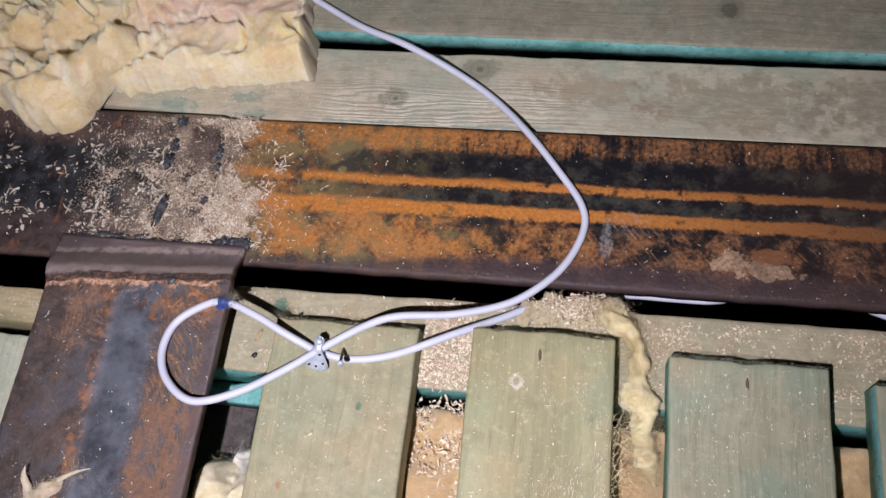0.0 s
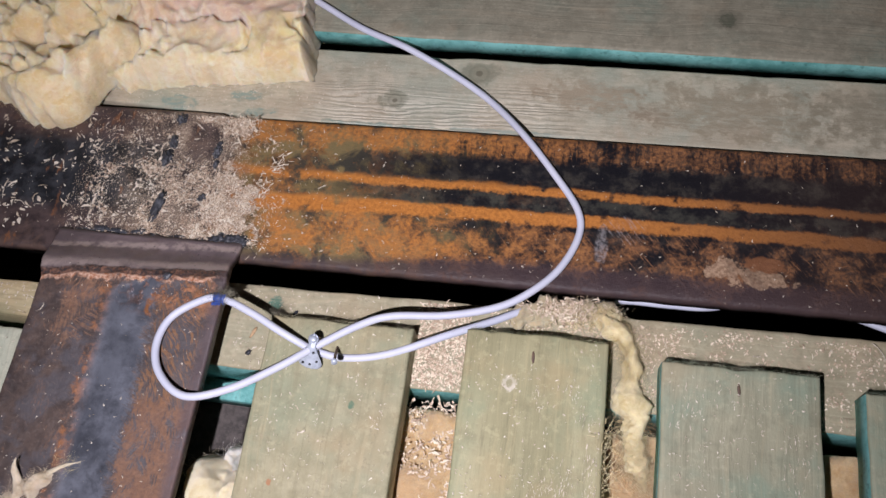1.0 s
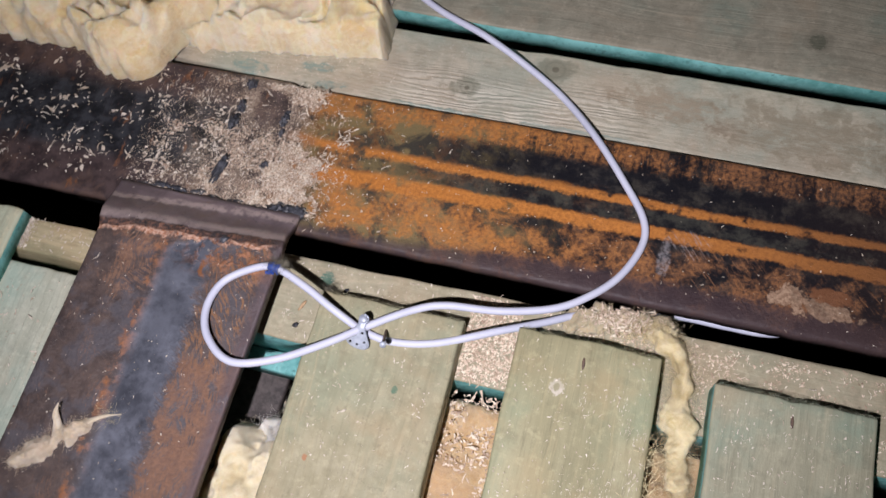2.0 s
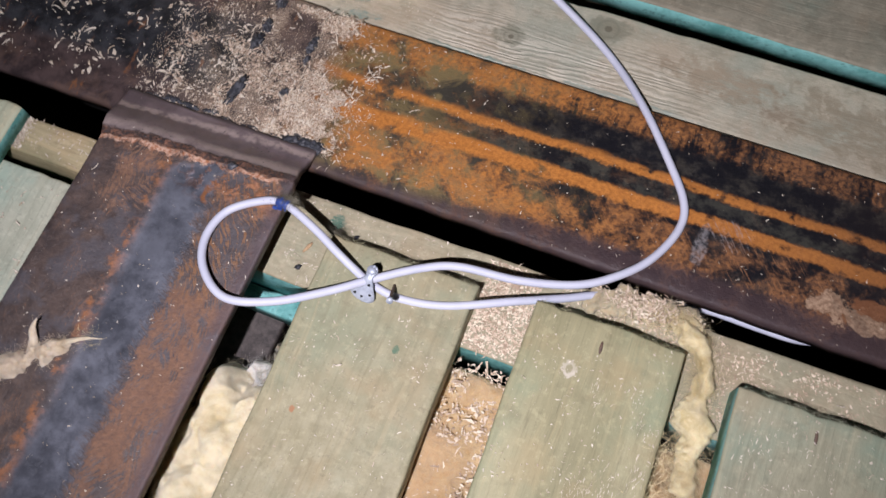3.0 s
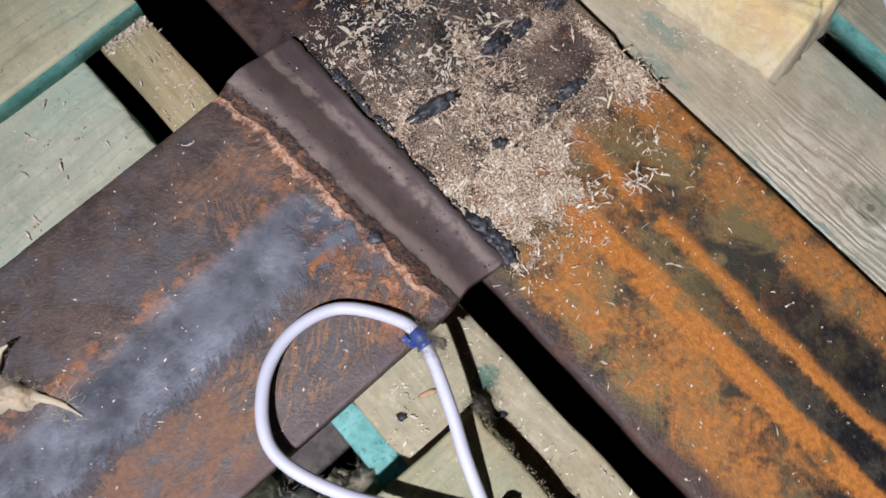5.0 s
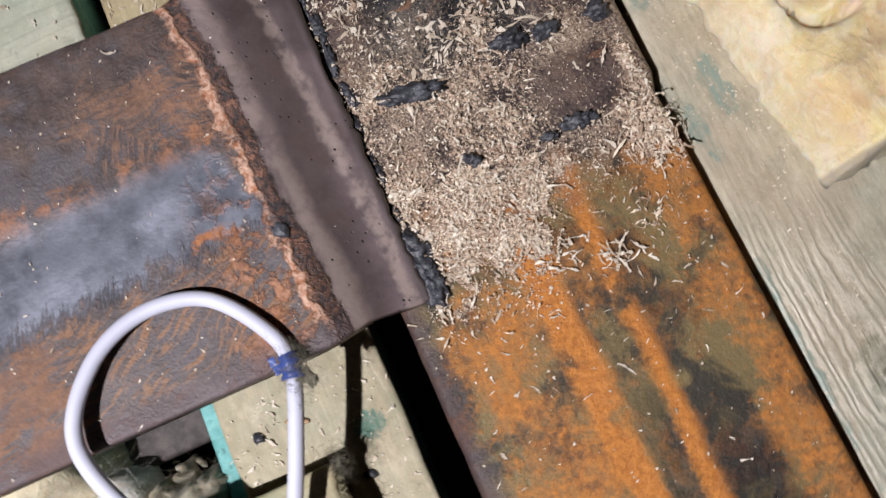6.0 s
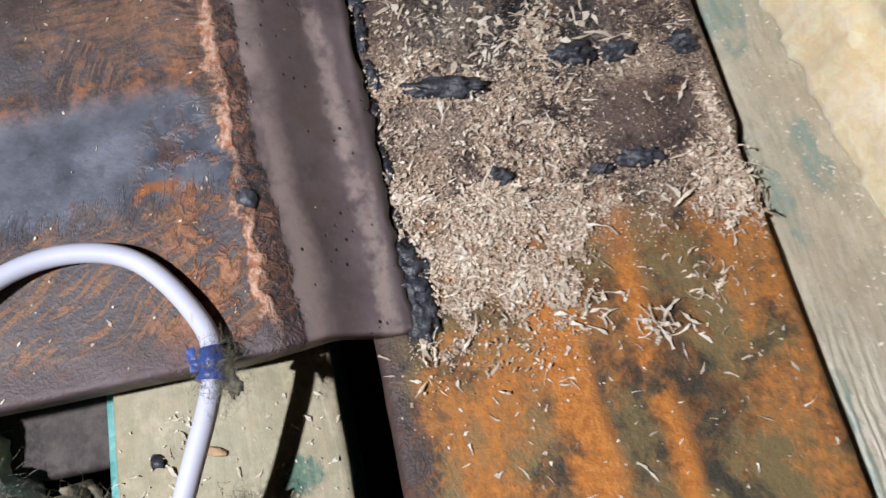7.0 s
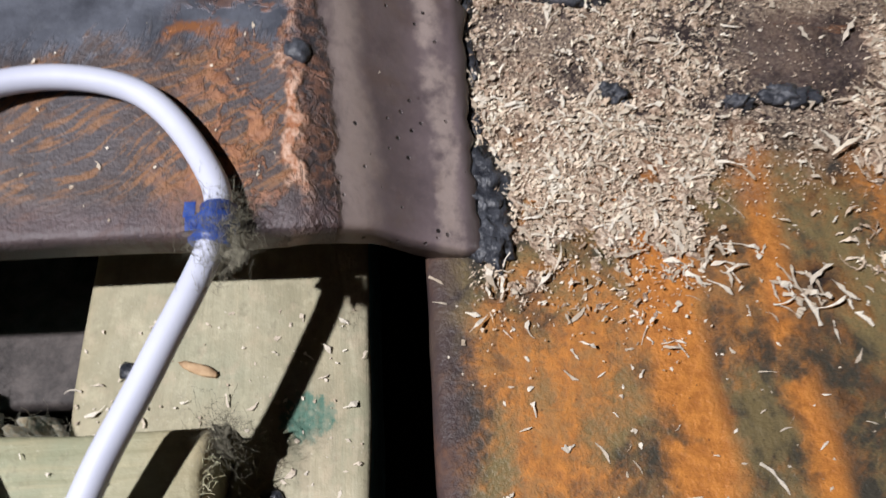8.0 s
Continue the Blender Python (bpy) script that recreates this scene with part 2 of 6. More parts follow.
def steel_cross():
    """The cross beam: brushed rust over purple-brown scale, a smooth grey strip down its middle, a blistered weld line and a smooth lip."""
    n = Nodes("rusted steel with grey strip")
    x, y, z = n.xyz()
    big, mid, fine, grit = n.noise(26, 5, 0.6), n.noise(110, 6, 0.68), n.noise(480, 5, 0.7), n.noise(1300, 3, 0.6)
    blot = n.noise(58, 5, 0.66, None, 0.5)
    # curved brush strokes in three directions
    bent = n.swirl(0.030, 22)
    brush_a = n.noise(1, 4, 0.72, n.vec((130, 900, 50), None, n.vec((1, 1, 1), None, bent, 0.35)))
    brush_b = n.noise(1, 4, 0.72, n.vec((150, 1000, 50), None, n.vec((1, 1, 1), None, bent, -0.8)))
    brush_c = n.noise(1, 4, 0.72, n.vec((150, 850, 50), None, n.vec((1, 1, 1), None, bent, 1.5)))
    pick = n.noise(30, 3, 0.6, n.vec((1, 1, 1), (4.0, 2.0, 0.0)))
    brush = n.mix(n.step(pick, 0.42, 0.50), n.mix(n.step(big, 0.45, 0.55), brush_a, brush_b), brush_c)
    drift = n.math("MULTIPLY", n.math("ADD", y, 0.03), -0.030)
    xs = n.math("SUBTRACT", x, drift)
    xw = n.math("ADD", xs, n.math("ADD", n.math("MULTIPLY", n.math("SUBTRACT", mid, 0.5), 0.010), n.math("MULTIPLY", n.math("SUBTRACT", fine, 0.5), 0.004)))
    right = n.step(xw, -0.046, -0.036)
    # scale under the rust
    brown = n.mix(n.step(mid, 0.32, 0.68), (0.050, 0.037, 0.035), (0.112, 0.079, 0.067))
    brown = n.mix(n.math("MULTIPLY", n.step(n.noise(44, 5, 0.65), 0.46, 0.60), 0.65), brown, (0.094, 0.092, 0.108))
    brown = n.mix(n.math("MULTIPLY", n.step(fine, 0.55, 0.70), 0.4), brown, (0.16, 0.12, 0.108))
    brown = n.mix(n.math("MULTIPLY", right, 0.5), brown, n.mix(mid, (0.050, 0.044, 0.047), (0.088, 0.075, 0.079)))
    # rust, thicker to the strip's right and in a patch above its upper left
    left_patch = n.math("MULTIPLY", n.band(xw, -0.104, -0.069, 0.008), n.step(n.math("ADD", y, n.math("MULTIPLY", big, 0.03)), -0.085, -0.035, 0.30, 1.0))
    far_left = n.step(xw, -0.105, -0.085, 0.42, 0.55)
    chance = n.math("MAXIMUM", n.math("MULTIPLY", right, n.step(y, -0.105, -0.08, 0.98, 0.56)), n.math("MAXIMUM", n.math("MULTIPLY", left_patch, 0.82), far_left))
    level = n.math("ADD", n.math("ADD", n.math("MULTIPLY", brush, 0.52), n.math("MULTIPLY", blot, 0.42)), n.math("MULTIPLY", n.math("SUBTRACT", chance, 0.8), 0.22))
    rusty = n.step(level, 0.435, 0.515)
    rust = n.mix(n.step(fine, 0.30, 0.70), (0.145, 0.076, 0.050), (0.315, 0.160, 0.084))
    rust = n.mix(n.step(xw, -0.046, -0.036), rust, n.mix(0.4, rust, (0.15, 0.075, 0.045)))
    rust = n.mix(n.step(xw, -0.075, -0.045), n.mix(0.25, rust, (0.17, 0.115, 0.090)), rust)
    colour = n.mix(n.math("MULTIPLY", rusty, n.step(chance, 0.4, 0.95, 0.45, 0.88)), brown, rust)
    colour = n.mix(n.math("MULTIPLY", n.step(brush_b, 0.56, 0.66), 0.26), colour, (0.042, 0.034, 0.035))
    colour = n.mix(n.math("MULTIPLY", n.step(brush_a, 0.60, 0.69), 0.40), colour, (0.22, 0.150, 0.115))
    near_loop = n.math("MULTIPLY", right, n.step(y, -0.105, -0.085))
    stroke = n.noise(1, 4, 0.7, n.vec((110, 760, 50), None, n.vec((1, 1, 1), None, n.swirl(0.014, 30), 1.05)))
    stroke = n.math("MULTIPLY", n.step(n.math("ADD", n.math("MULTIPLY", stroke, 0.75), n.math("MULTIPLY", blot, 0.25)), 0.505, 0.555), near_loop)
    colour = n.mix(n.math("MULTIPLY", stroke, n.step(x, -0.012, -0.005, 0.68, 0.0)), colour, n.mix(fine, (0.19, 0.088, 0.036), (0.36, 0.168, 0.062)))
    # grey strip
    grey = n.mix(n.step(n.math("ADD", n.math("MULTIPLY", big, 0.6), n.math("MULTIPLY", mid, 0.4)), 0.36, 0.62), (0.092, 0.100, 0.125), (0.222, 0.241, 0.292))
    grey = n.mix(n.math("MULTIPLY", n.step(blot, 0.52, 0.66), 0.5), grey, (0.045, 0.048, 0.058))
    grey = n.mix(n.math("MULTIPLY", n.step(n.noise(210, 5, 0.7, None, 0.6), 0.56, 0.66), 0.35), grey, (0.22, 0.235, 0.27))
    rag = n.math("ADD", xw, n.math("ADD", n.math("MULTIPLY", n.math("SUBTRACT", n.noise(46, 5, 0.68), 0.5), 0.018), n.math("MULTIPLY", n.math("SUBTRACT", brush_a, 0.5), 0.020)))
    top = n.step(n.math("ADD", n.math("SUBTRACT", y, n.math("MULTIPLY", n.math("ADD", x, 0.056), 0.42)), n.math("MULTIPLY", n.math("SUBTRACT", mid, 0.5), 0.016)), -0.030, -0.024, 1.0, 0.0)
    strip = n.math("MULTIPLY", n.math("MULTIPLY", n.step(xw, -0.0745, -0.0635), n.step(rag, -0.0445, -0.0375, 1.0, 0.0)), top)
    rim = n.math("MULTIPLY", n.band(xw, -0.0760, -0.0670, 0.0025), n.step(n.math("ADD", n.math("MULTIPLY", mid, 0.6), n.math("MULTIPLY", blot, 0.4)), 0.46, 0.56))
    colour = n.mix(n.math("MULTIPLY", rim, n.step(fine, 0.3, 0.6, 0.55, 0.95)), colour, n.mix(fine, (0.22, 0.078, 0.028), (0.40, 0.165, 0.060)))
    colour = n.mix(strip, colour, grey)
    curl = n.math("SUBTRACT", n.spot(-0.0425, -0.0380, 0.0046, 0.0076, 3.5, mid), n.spot(-0.0405, -0.0396, 0.0036, 0.0056, 3.0, mid), True)
    colour = n.mix(n.math("MULTIPLY", curl, n.step(fine, 0.3, 0.5)), colour, (0.40, 0.17, 0.075))
    # blistered rust before the weld, thickest to the right
    wy = n.math("ADD", y, n.math("MULTIPLY", n.math("SUBTRACT", n.noise(70, 4, 0.65), 0.5), 0.012))
    blister = n.math("MULTIPLY", n.step(wy, -0.050, -0.030), n.step(n.math("ADD", n.math("MULTIPLY", n.noise(230, 5, 0.7, None, 0.7), 0.6), n.math("MULTIPLY", blot, 0.4)), 0.500, 0.560))
    blister = n.math("MULTIPLY", n.math("MULTIPLY", blister, n.step(wy, -0.024, -0.021, 1.0, 0.0)), n.step(x, -0.064, -0.038, 0.25, 1.0))
    colour = n.mix(n.math("MULTIPLY", blister, 0.75), colour, n.mix(n.step(fine, 0.35, 0.65), (0.25, 0.095, 0.040), (0.47, 0.215, 0.105)))
    # the crust line and black slag behind it
    cy = n.math("ADD", y, n.math("ADD", n.math("MULTIPLY", n.math("SUBTRACT", n.noise(55, 4, 0.6), 0.5), 0.010), n.math("MULTIPLY", n.math("SUBTRACT", fine, 0.5), 0.003)))
    cy = n.math("SUBTRACT", cy, n.math("MULTIPLY", n.math("ADD", x, 0.05), 0.065))
    crust = n.math("MULTIPLY", n.band(n.math("ADD", cy, n.math("MULTIPLY", n.math("SUBTRACT", mid, 0.5), 0.007)), -0.0262, -0.0222, 0.0009), n.step(mid, 0.34, 0.52))
    colour = n.mix(crust, colour, n.mix(n.step(fine, 0.36, 0.62), (0.34, 0.125, 0.050), (0.60, 0.40, 0.30)))
    behind = n.band(cy, -0.0224, -0.0175, 0.0010)
    colour = n.mix(n.math("MULTIPLY", behind, 0.92), colour, n.mix(n.step(fine, 0.4, 0.62), (0.026, 0.025, 0.029), (0.135, 0.066, 0.044)))
    bead = n.math("MULTIPLY", behind, n.step(n.noise(250, 4, 0.65, None, 0.8), 0.50, 0.56))
    colour = n.mix(n.math("MULTIPLY", bead, n.step(n.noise(48, 3), 0.42, 0.55, 0.0, 0.85)), colour, n.mix(fine, (0.17, 0.070, 0.040), (0.36, 0.19, 0.13)))
    # the lip: smooth purple-brown, dusty along both of its rims
    lip = n.step(cy, -0.0185, -0.0168)
    smooth = n.mix(n.step(n.math("ADD", n.math("MULTIPLY", big, 0.6), n.math("MULTIPLY", mid, 0.4)), 0.38, 0.62), (0.098, 0.075, 0.081), (0.165, 0.128, 0.134))
    smooth = n.mix(n.math("MULTIPLY", n.step(blot, 0.54, 0.68), 0.45), smooth, (0.13, 0.088, 0.070))
    dusty = n.math("ADD", n.math("MULTIPLY", n.band(cy, -0.0172, -0.0115, 0.0024), n.step(blot, 0.36, 0.56, 0.18, 0.72)), n.math("MULTIPLY", n.band(cy, 0.0005, 0.0046, 0.0012), n.step(n.math("ADD", n.math("MULTIPLY", mid, 0.5), n.math("MULTIPLY", blot, 0.5)), 0.40, 0.54, 0.05, 0.72)), True)
    smooth = n.mix(dusty, smooth, (0.40, 0.325, 0.295))
    smooth = n.mix(n.math("MULTIPLY", n.step(fine, 0.52, 0.68), 0.22), smooth, (0.22, 0.175, 0.165))
    pits = n.math("MULTIPLY", n.step(n.cells(330)[0], 0.09, 0.16, 1.0, 0.0), n.step(n.noise(60, 2), 0.44, 0.52))
    smooth = n.mix(pits, smooth, (0.012, 0.01, 0.01))
    colour = n.mix(lip, colour, smooth)
    colour = n.mix(n.step(y, 0.0066, 0.0090), colour, (0.050, 0.038, 0.036))
    # purple rim
    colour = n.mix(n.math("MULTIPLY", n.step(n.math("ADD", x, n.math("MULTIPLY", n.math("SUBTRACT", mid, 0.5), 0.006)), -0.011, -0.004), n.math("SUBTRACT", 0.75, n.math("MULTIPLY", lip, 0.6))), colour, n.mix(mid, (0.060, 0.042, 0.048), (0.125, 0.090, 0.096)))
    rough = n.mix(strip, n.mix(lip, n.mix(rusty, (0.50, 0.50, 0.50), (0.70, 0.70, 0.70)), (0.46, 0.46, 0.46)), n.mix(mid, (0.42, 0.42, 0.42), (0.54, 0.54, 0.54)))
    quiet = n.math("SUBTRACT", 1.0, n.math("MAXIMUM", n.math("MULTIPLY", lip, 0.80), n.math("MULTIPLY", strip, 0.80)))
    bump = n.math("ADD", n.math("MULTIPLY", n.math("ADD", n.math("ADD", fine, n.math("MULTIPLY", brush, 0.3)), n.math("MULTIPLY", grit, 0.3)), quiet), n.math("ADD", n.math("MULTIPLY", n.math("ADD", blister, bead), 0.6), n.math("MULTIPLY", crust, 1.5)))
    bump = n.math("SUBTRACT", bump, n.math("MULTIPLY", n.math("MULTIPLY", pits, lip), 1.0))
    return n.done(colour, rough, bump, 0.0006, n.math("MULTIPLY", n.math("POWER", strip, 2.0), 0.62), 0.8, Specular_IOR_Level=0.62)


def wood(name, pale, deep, green, axis, spread=0.5, chips=0.0, ridges=0.0, knots=(), pitch=165.0, blotch=False):
    """Pressure-treated softwood: grain along the axis, green stain in clouds, grey dirt, knots at given places."""
    n = Nodes(name)
    shift = n.add("ShaderNodeCombineXYZ")
    n.put(shift.inputs[2], n.math("MULTIPLY", n.rand(), 7.0))
    co = n.vec((1, 1, 1), shift.outputs[0])
    # rings bend round the knots
    fine_scale = (30, 480, 480) if axis == "x" else (480, 30, 480)
    ring_scale = (3.0, 62, 62) if axis == "x" else (62, 3.0, 62)
    soft_scale = (6, 38, 38) if axis == "x" else (38, 6, 38)
    bend = n.noise(9, 2, 0.5, co)
    add = n.add("ShaderNodeVectorMath")
    add.operation = "MULTIPLY_ADD"
    n.put(add.inputs[0], bend)
    add.inputs[1].default_value = (0.0, 0.022, 0.0) if axis == "x" else (0.022, 0.0, 0.0)
    n.put(add.inputs[2], co)
    bent = add.outputs[0]
    rings = n.noise(1, 2, 0.5, n.vec(ring_scale, None, bent))
    px, py, pz = n.xyz(bent)
    across = n.math("ADD", n.math("MULTIPLY", py if axis == "x" else px, pitch), n.math("MULTIPLY", pz, 40.0))
    lines = n.math("FRACT", n.math("ADD", across, n.math("MULTIPLY", rings, 4.0)))
    lines = n.math("MULTIPLY", n.step(lines, 0.0, 0.75), n.step(lines, 0.8, 1.0, 1.0, 0.0))
    if pitch > 300:
        lines = n.step(n.noise(1, 3, 0.6, n.vec((6, pitch, pitch) if axis == "x" else (pitch, 6, pitch), None, bent)), 0.42, 0.62)
    fibre = n.noise(1, 4, 0.7, n.vec(fine_scale, None, co))
    soft = n.noise(1, 4, 0.6, n.vec(soft_scale, None, co))
    if blotch:
        soft = n.noise(75, 5, 0.68, co)
        fibre = n.math("ADD", n.math("MULTIPLY", fibre, 0.5), n.math("MULTIPLY", n.noise(260, 4, 0.7, co), 0.45))
    cloud, mid, fine = n.noise(17, 4, 0.6, co), n.noise(90, 4, 0.65, co), n.noise(700, 3, 0.6, co)
    colour = n.mix(n.step(soft, 0.3, 0.7), deep, pale)
    colour = n.mix(n.math("MULTIPLY", n.math("MULTIPLY", lines, n.step(mid, 0.3, 0.65)), 0.2 + 0.16 * ridges), colour, deep)
    colour = n.mix(n.math("MULTIPLY", n.step(fibre, 0.52, 0.72), 0.45), colour, tuple(0.55 * c for c in deep))
    colour = n.mix(n.math("MULTIPLY", n.step(cloud, 0.62 - 0.3 * spread, 0.86 - 0.3 * spread), 0.72), colour, green)
    colour = n.mix(n.math("MULTIPLY", n.step(mid, 0.52, 0.72), 0.35), colour, tuple(0.6 * c for c in deep))
    colour = n.mix(n.math("MULTIPLY", n.step(n.noise(26, 4, 0.6, n.vec((1, 1, 1), (3.0, 1.0, 2.0), co)), 0.5, 0.68), 0.36), colour, tuple(1.0 * c * k for c, k in zip(pale, (1.02, 0.84, 0.74))))
    colour = n.mix(n.math("MULTIPLY", n.step(n.noise(210, 5, 0.72, n.vec((1, 1, 1), (7.0, 2.0, 5.0), co)), 0.52, 0.66), 0.30), colour, tuple(min(0.8, 1.35 * c) for c in pale))
    streak = n.noise(1, 5, 0.7, n.vec((9, 210, 210) if axis == "x" else (210, 9, 210), (1.0, 3.0, 0.0), bent))
    colour = n.mix(n.math("MULTIPLY", n.step(streak, 0.52, 0.66), 0.30), colour, tuple(0.72 * c for c in deep))
    colour = n.mix(n.math("MULTIPLY", n.step(streak, 0.34, 0.46, 1.0, 0.0), 0.30), colour, tuple(c * k for c, k in zip(pale, (1.16, 1.06, 1.0))))
    for kx, ky, r, tone in knots:
        if r > 0.003 and tone[0] < 0.4:
            colour = n.mix(n.math("MULTIPLY", n.spot(kx, ky, r * 1.9, r * 1.7, 2.5, mid), 0.42), colour, tuple(0.66 * c for c in deep))
        colour = n.mix(n.math("MULTIPLY", n.spot(kx, ky, r, r * 1.15, 2.2, fine), n.step(mid, 0.3, 0.5, 0.45, 0.9)), colour, tone)
        if tone[0] > 0.5:
            colour = n.mix(n.math("MULTIPLY", n.spot(kx, ky, r * 0.45, r * 0.6, 2.2, fine), 0.8), colour, deep)
    if blotch:
        colour = n.mix(n.math("MULTIPLY", n.step(n.noise(300, 4, 0.7, co), 0.56, 0.68), 0.4), colour, tuple(0.6 * c for c in deep))
        colour = n.mix(n.math("MULTIPLY", n.step(n.noise(120, 3, 0.6, n.vec((1, 1, 1), (2.0, 5.0, 1.0), co)), 0.58, 0.70), 0.22), colour, tuple(min(0.8, 1.3 * c) for c in pale))
    if chips:
        ragged = n.step(n.math("ADD", n.math("MULTIPLY", n.noise(260, 4, 0.6, co), 0.6), n.math("MULTIPLY", mid, 0.4)), 0.5, 0.62)
        colour = n.mix(n.math("MULTIPLY", ragged, chips), colour, (0.52, 0.42, 0.30))
    colour = n.mix(n.step(n.cells(520, co)[0], 0.05, 0.12, 0.3, 0.0), colour, (0.6, 0.55, 0.45))
    bump = n.math("ADD", n.math("MULTIPLY", fibre, 0.8), n.math("ADD", n.math("MULTIPLY", lines, -0.4 - ridges if ridges > 0 else -0.24), n.math("MULTIPLY", fine, 0.35)))
    return n.done(colour, n.step(soft, 0.2, 0.8, 0.72, 0.5), bump, 0.0007, 0.0, 0.6, Specular_IOR_Level=0.35)


def ridged_wood(name):
    """Weathered softwood timber: raised grain that bows round two knots, green-grey bloom, brown stains that also dim
    the right end, turquoise blots.
    """
    n = Nodes(name)
    x, y, z = n.xyz()
    v = n.math("ADD", y, n.math("MULTIPLY", n.noise(1, 3, 0.5, n.vec((5, 26, 5))), 0.016))
    for kx, ky, lx, ly in ((0.071, 0.127, 0.026, 0.009), (0.125, 0.152, 0.030, 0.008)):
        a, b = n.math("DIVIDE", n.math("SUBTRACT", x, kx), lx), n.math("DIVIDE", n.math("SUBTRACT", y, ky), ly)
        d = n.math("ADD", n.math("MULTIPLY", a, a), n.math("MULTIPLY", b, b))
        pull = n.math("MULTIPLY", n.math("POWER", 2.718, n.math("MULTIPLY", d, -1.0)), -0.60)
        v = n.math("ADD", v, n.math("MULTIPLY", n.math("SUBTRACT", y, ky), pull))
    mid, fine, cloud = n.noise(85, 5, 0.68), n.noise(620, 4, 0.7), n.noise(19, 4, 0.6)
    fibre = n.noise(1, 5, 0.72, n.vec((34, 520, 520)))
    felt = n.noise(1, 4, 0.7, n.vec((120, 380, 300)))
    phase = n.math("ADD", n.math("MULTIPLY", v, 310.0), n.math("ADD", n.math("MULTIPLY", mid, 1.1), n.math("MULTIPLY", n.noise(1, 4, 0.6, n.vec((16, 110, 9))), 3.4)))
    saw = n.math("FRACT", phase)
    ring = n.math("MULTIPLY", n.step(saw, 0.0, 0.55), n.step(saw, 0.60, 1.0, 1.0, 0.0))
    zone = n.math("MULTIPLY", n.step(n.math("ADD", y, n.math("MULTIPLY", n.math("SUBTRACT", cloud, 0.5), 0.03)), 0.126, 0.146, 1.0, 0.10), n.math("MULTIPLY", n.step(x, -0.005, 0.045, 0.15, 1.0), n.step(x, 0.14, 0.22, 1.0, 0.12)))
    zone = n.math("MULTIPLY", zone, n.step(mid, 0.28, 0.60, 0.35, 1.0))
    colour = n.mix(n.step(n.math("ADD", n.math("MULTIPLY", felt, 0.5), n.math("MULTIPLY", mid, 0.5)), 0.36, 0.64), (0.335, 0.307, 0.228), (0.505, 0.460, 0.350))
    colour = n.mix(n.math("MULTIPLY", n.step(cloud, 0.44, 0.62), 0.55), colour, (0.30, 0.345, 0.28))
    colour = n.mix(n.math("MULTIPLY", n.step(n.noise(30, 4, 0.6, n.vec((1, 1, 1), (3.0, 1.0, 2.0))), 0.46, 0.64), 0.50), colour, (0.42, 0.34, 0.245))
    # sheen on the raised crests painted pale, grooves between them painted dark
    colour = n.mix(n.math("MULTIPLY", ring, n.math("MULTIPLY", zone, 0.62)), colour, (0.70, 0.66, 0.545))
    colour = n.mix(n.math("MULTIPLY", n.step(saw, 0.80, 0.99), n.math("MULTIPLY", zone, 0.10)), colour, (0.21, 0.21, 0.155))
    colour = n.mix(n.math("MULTIPLY", n.step(fibre, 0.54, 0.72), 0.14), colour, (0.22, 0.21, 0.155))
    colour = n.mix(n.math("MULTIPLY", n.step(n.noise(330, 4, 0.72), 0.56, 0.68), 0.30), colour, (0.62, 0.59, 0.50))
    # the last two broad brown stains also paint in the dimmer light rightwards
    for sx, sy, rx, ry, tone in ((-0.035, 0.124, 0.012, 0.005, (0.18, 0.285, 0.255)), (-0.019, 0.112, 0.014, 0.004, (0.18, 0.285, 0.255)), (-0.078, 0.116, 0.012, 0.006, (0.18, 0.285, 0.255)),
                                 (0.050, 0.1075, 0.030, 0.0022, (0.22, 0.31, 0.27)), (0.15, 0.1075, 0.05, 0.0018, (0.26, 0.33, 0.29)), (0.20, 0.140, 0.040, 0.012, (0.33, 0.265, 0.185)), (0.235, 0.128, 0.014, 0.006, (0.25, 0.20, 0.14)), (0.290, 0.134, 0.070, 0.022, (0.27, 0.235, 0.165)), (0.400, 0.134, 0.080, 0.024, (0.26, 0.235, 0.17))):
        colour = n.mix(n.math("MULTIPLY", n.spot(sx, sy, rx, ry, 5.0, mid), n.step(felt, 0.38, 0.58, 0.15, 0.75)), colour, tone)
    for kx, ky, r in ((0.071, 0.127, 0.0055), (0.125, 0.152, 0.0075)):
        colour = n.mix(n.math("MULTIPLY", n.spot(kx, ky, r * 2.0, r * 1.5, 3.0, mid), 0.60), colour, (0.19, 0.195, 0.14))
        a, b = n.math("SUBTRACT", x, kx), n.math("SUBTRACT", y, ky)
        rad = n.math("SQRT", n.math("ADD", n.math("MULTIPLY", a, a), n.math("MULTIPLY", b, b)))
        hoop = n.band(n.math("ADD", rad, n.math("MULTIPLY", n.math("SUBTRACT", mid, 0.5), 0.003)), r * 0.72, r * 0.95, r * 0.10)
        colour = n.mix(n.math("MULTIPLY", hoop, 0.28), colour, (0.14, 0.135, 0.095))
        colour = n.mix(n.math("MULTIPLY", n.spot(kx, ky, r * 0.35, r * 0.35, 1.0, fine), 0.7), colour, (0.13, 0.115, 0.08))
    bump = n.math("ADD", n.math("MULTIPLY", n.math("MULTIPLY", ring, zone), 0.55), n.math("ADD", n.math("MULTIPLY", fibre, 0.35), n.math("MULTIPLY", fine, 0.45)))
    return n.done(colour, n.math("SUBTRACT", n.step(felt, 0.3, 0.7, 0.56, 0.38), n.math("MULTIPLY", n.math("MULTIPLY", ring, zone), 0.14)), bump, 0.0008, 0.0, 0.75, Specular_IOR_Level=0.55)


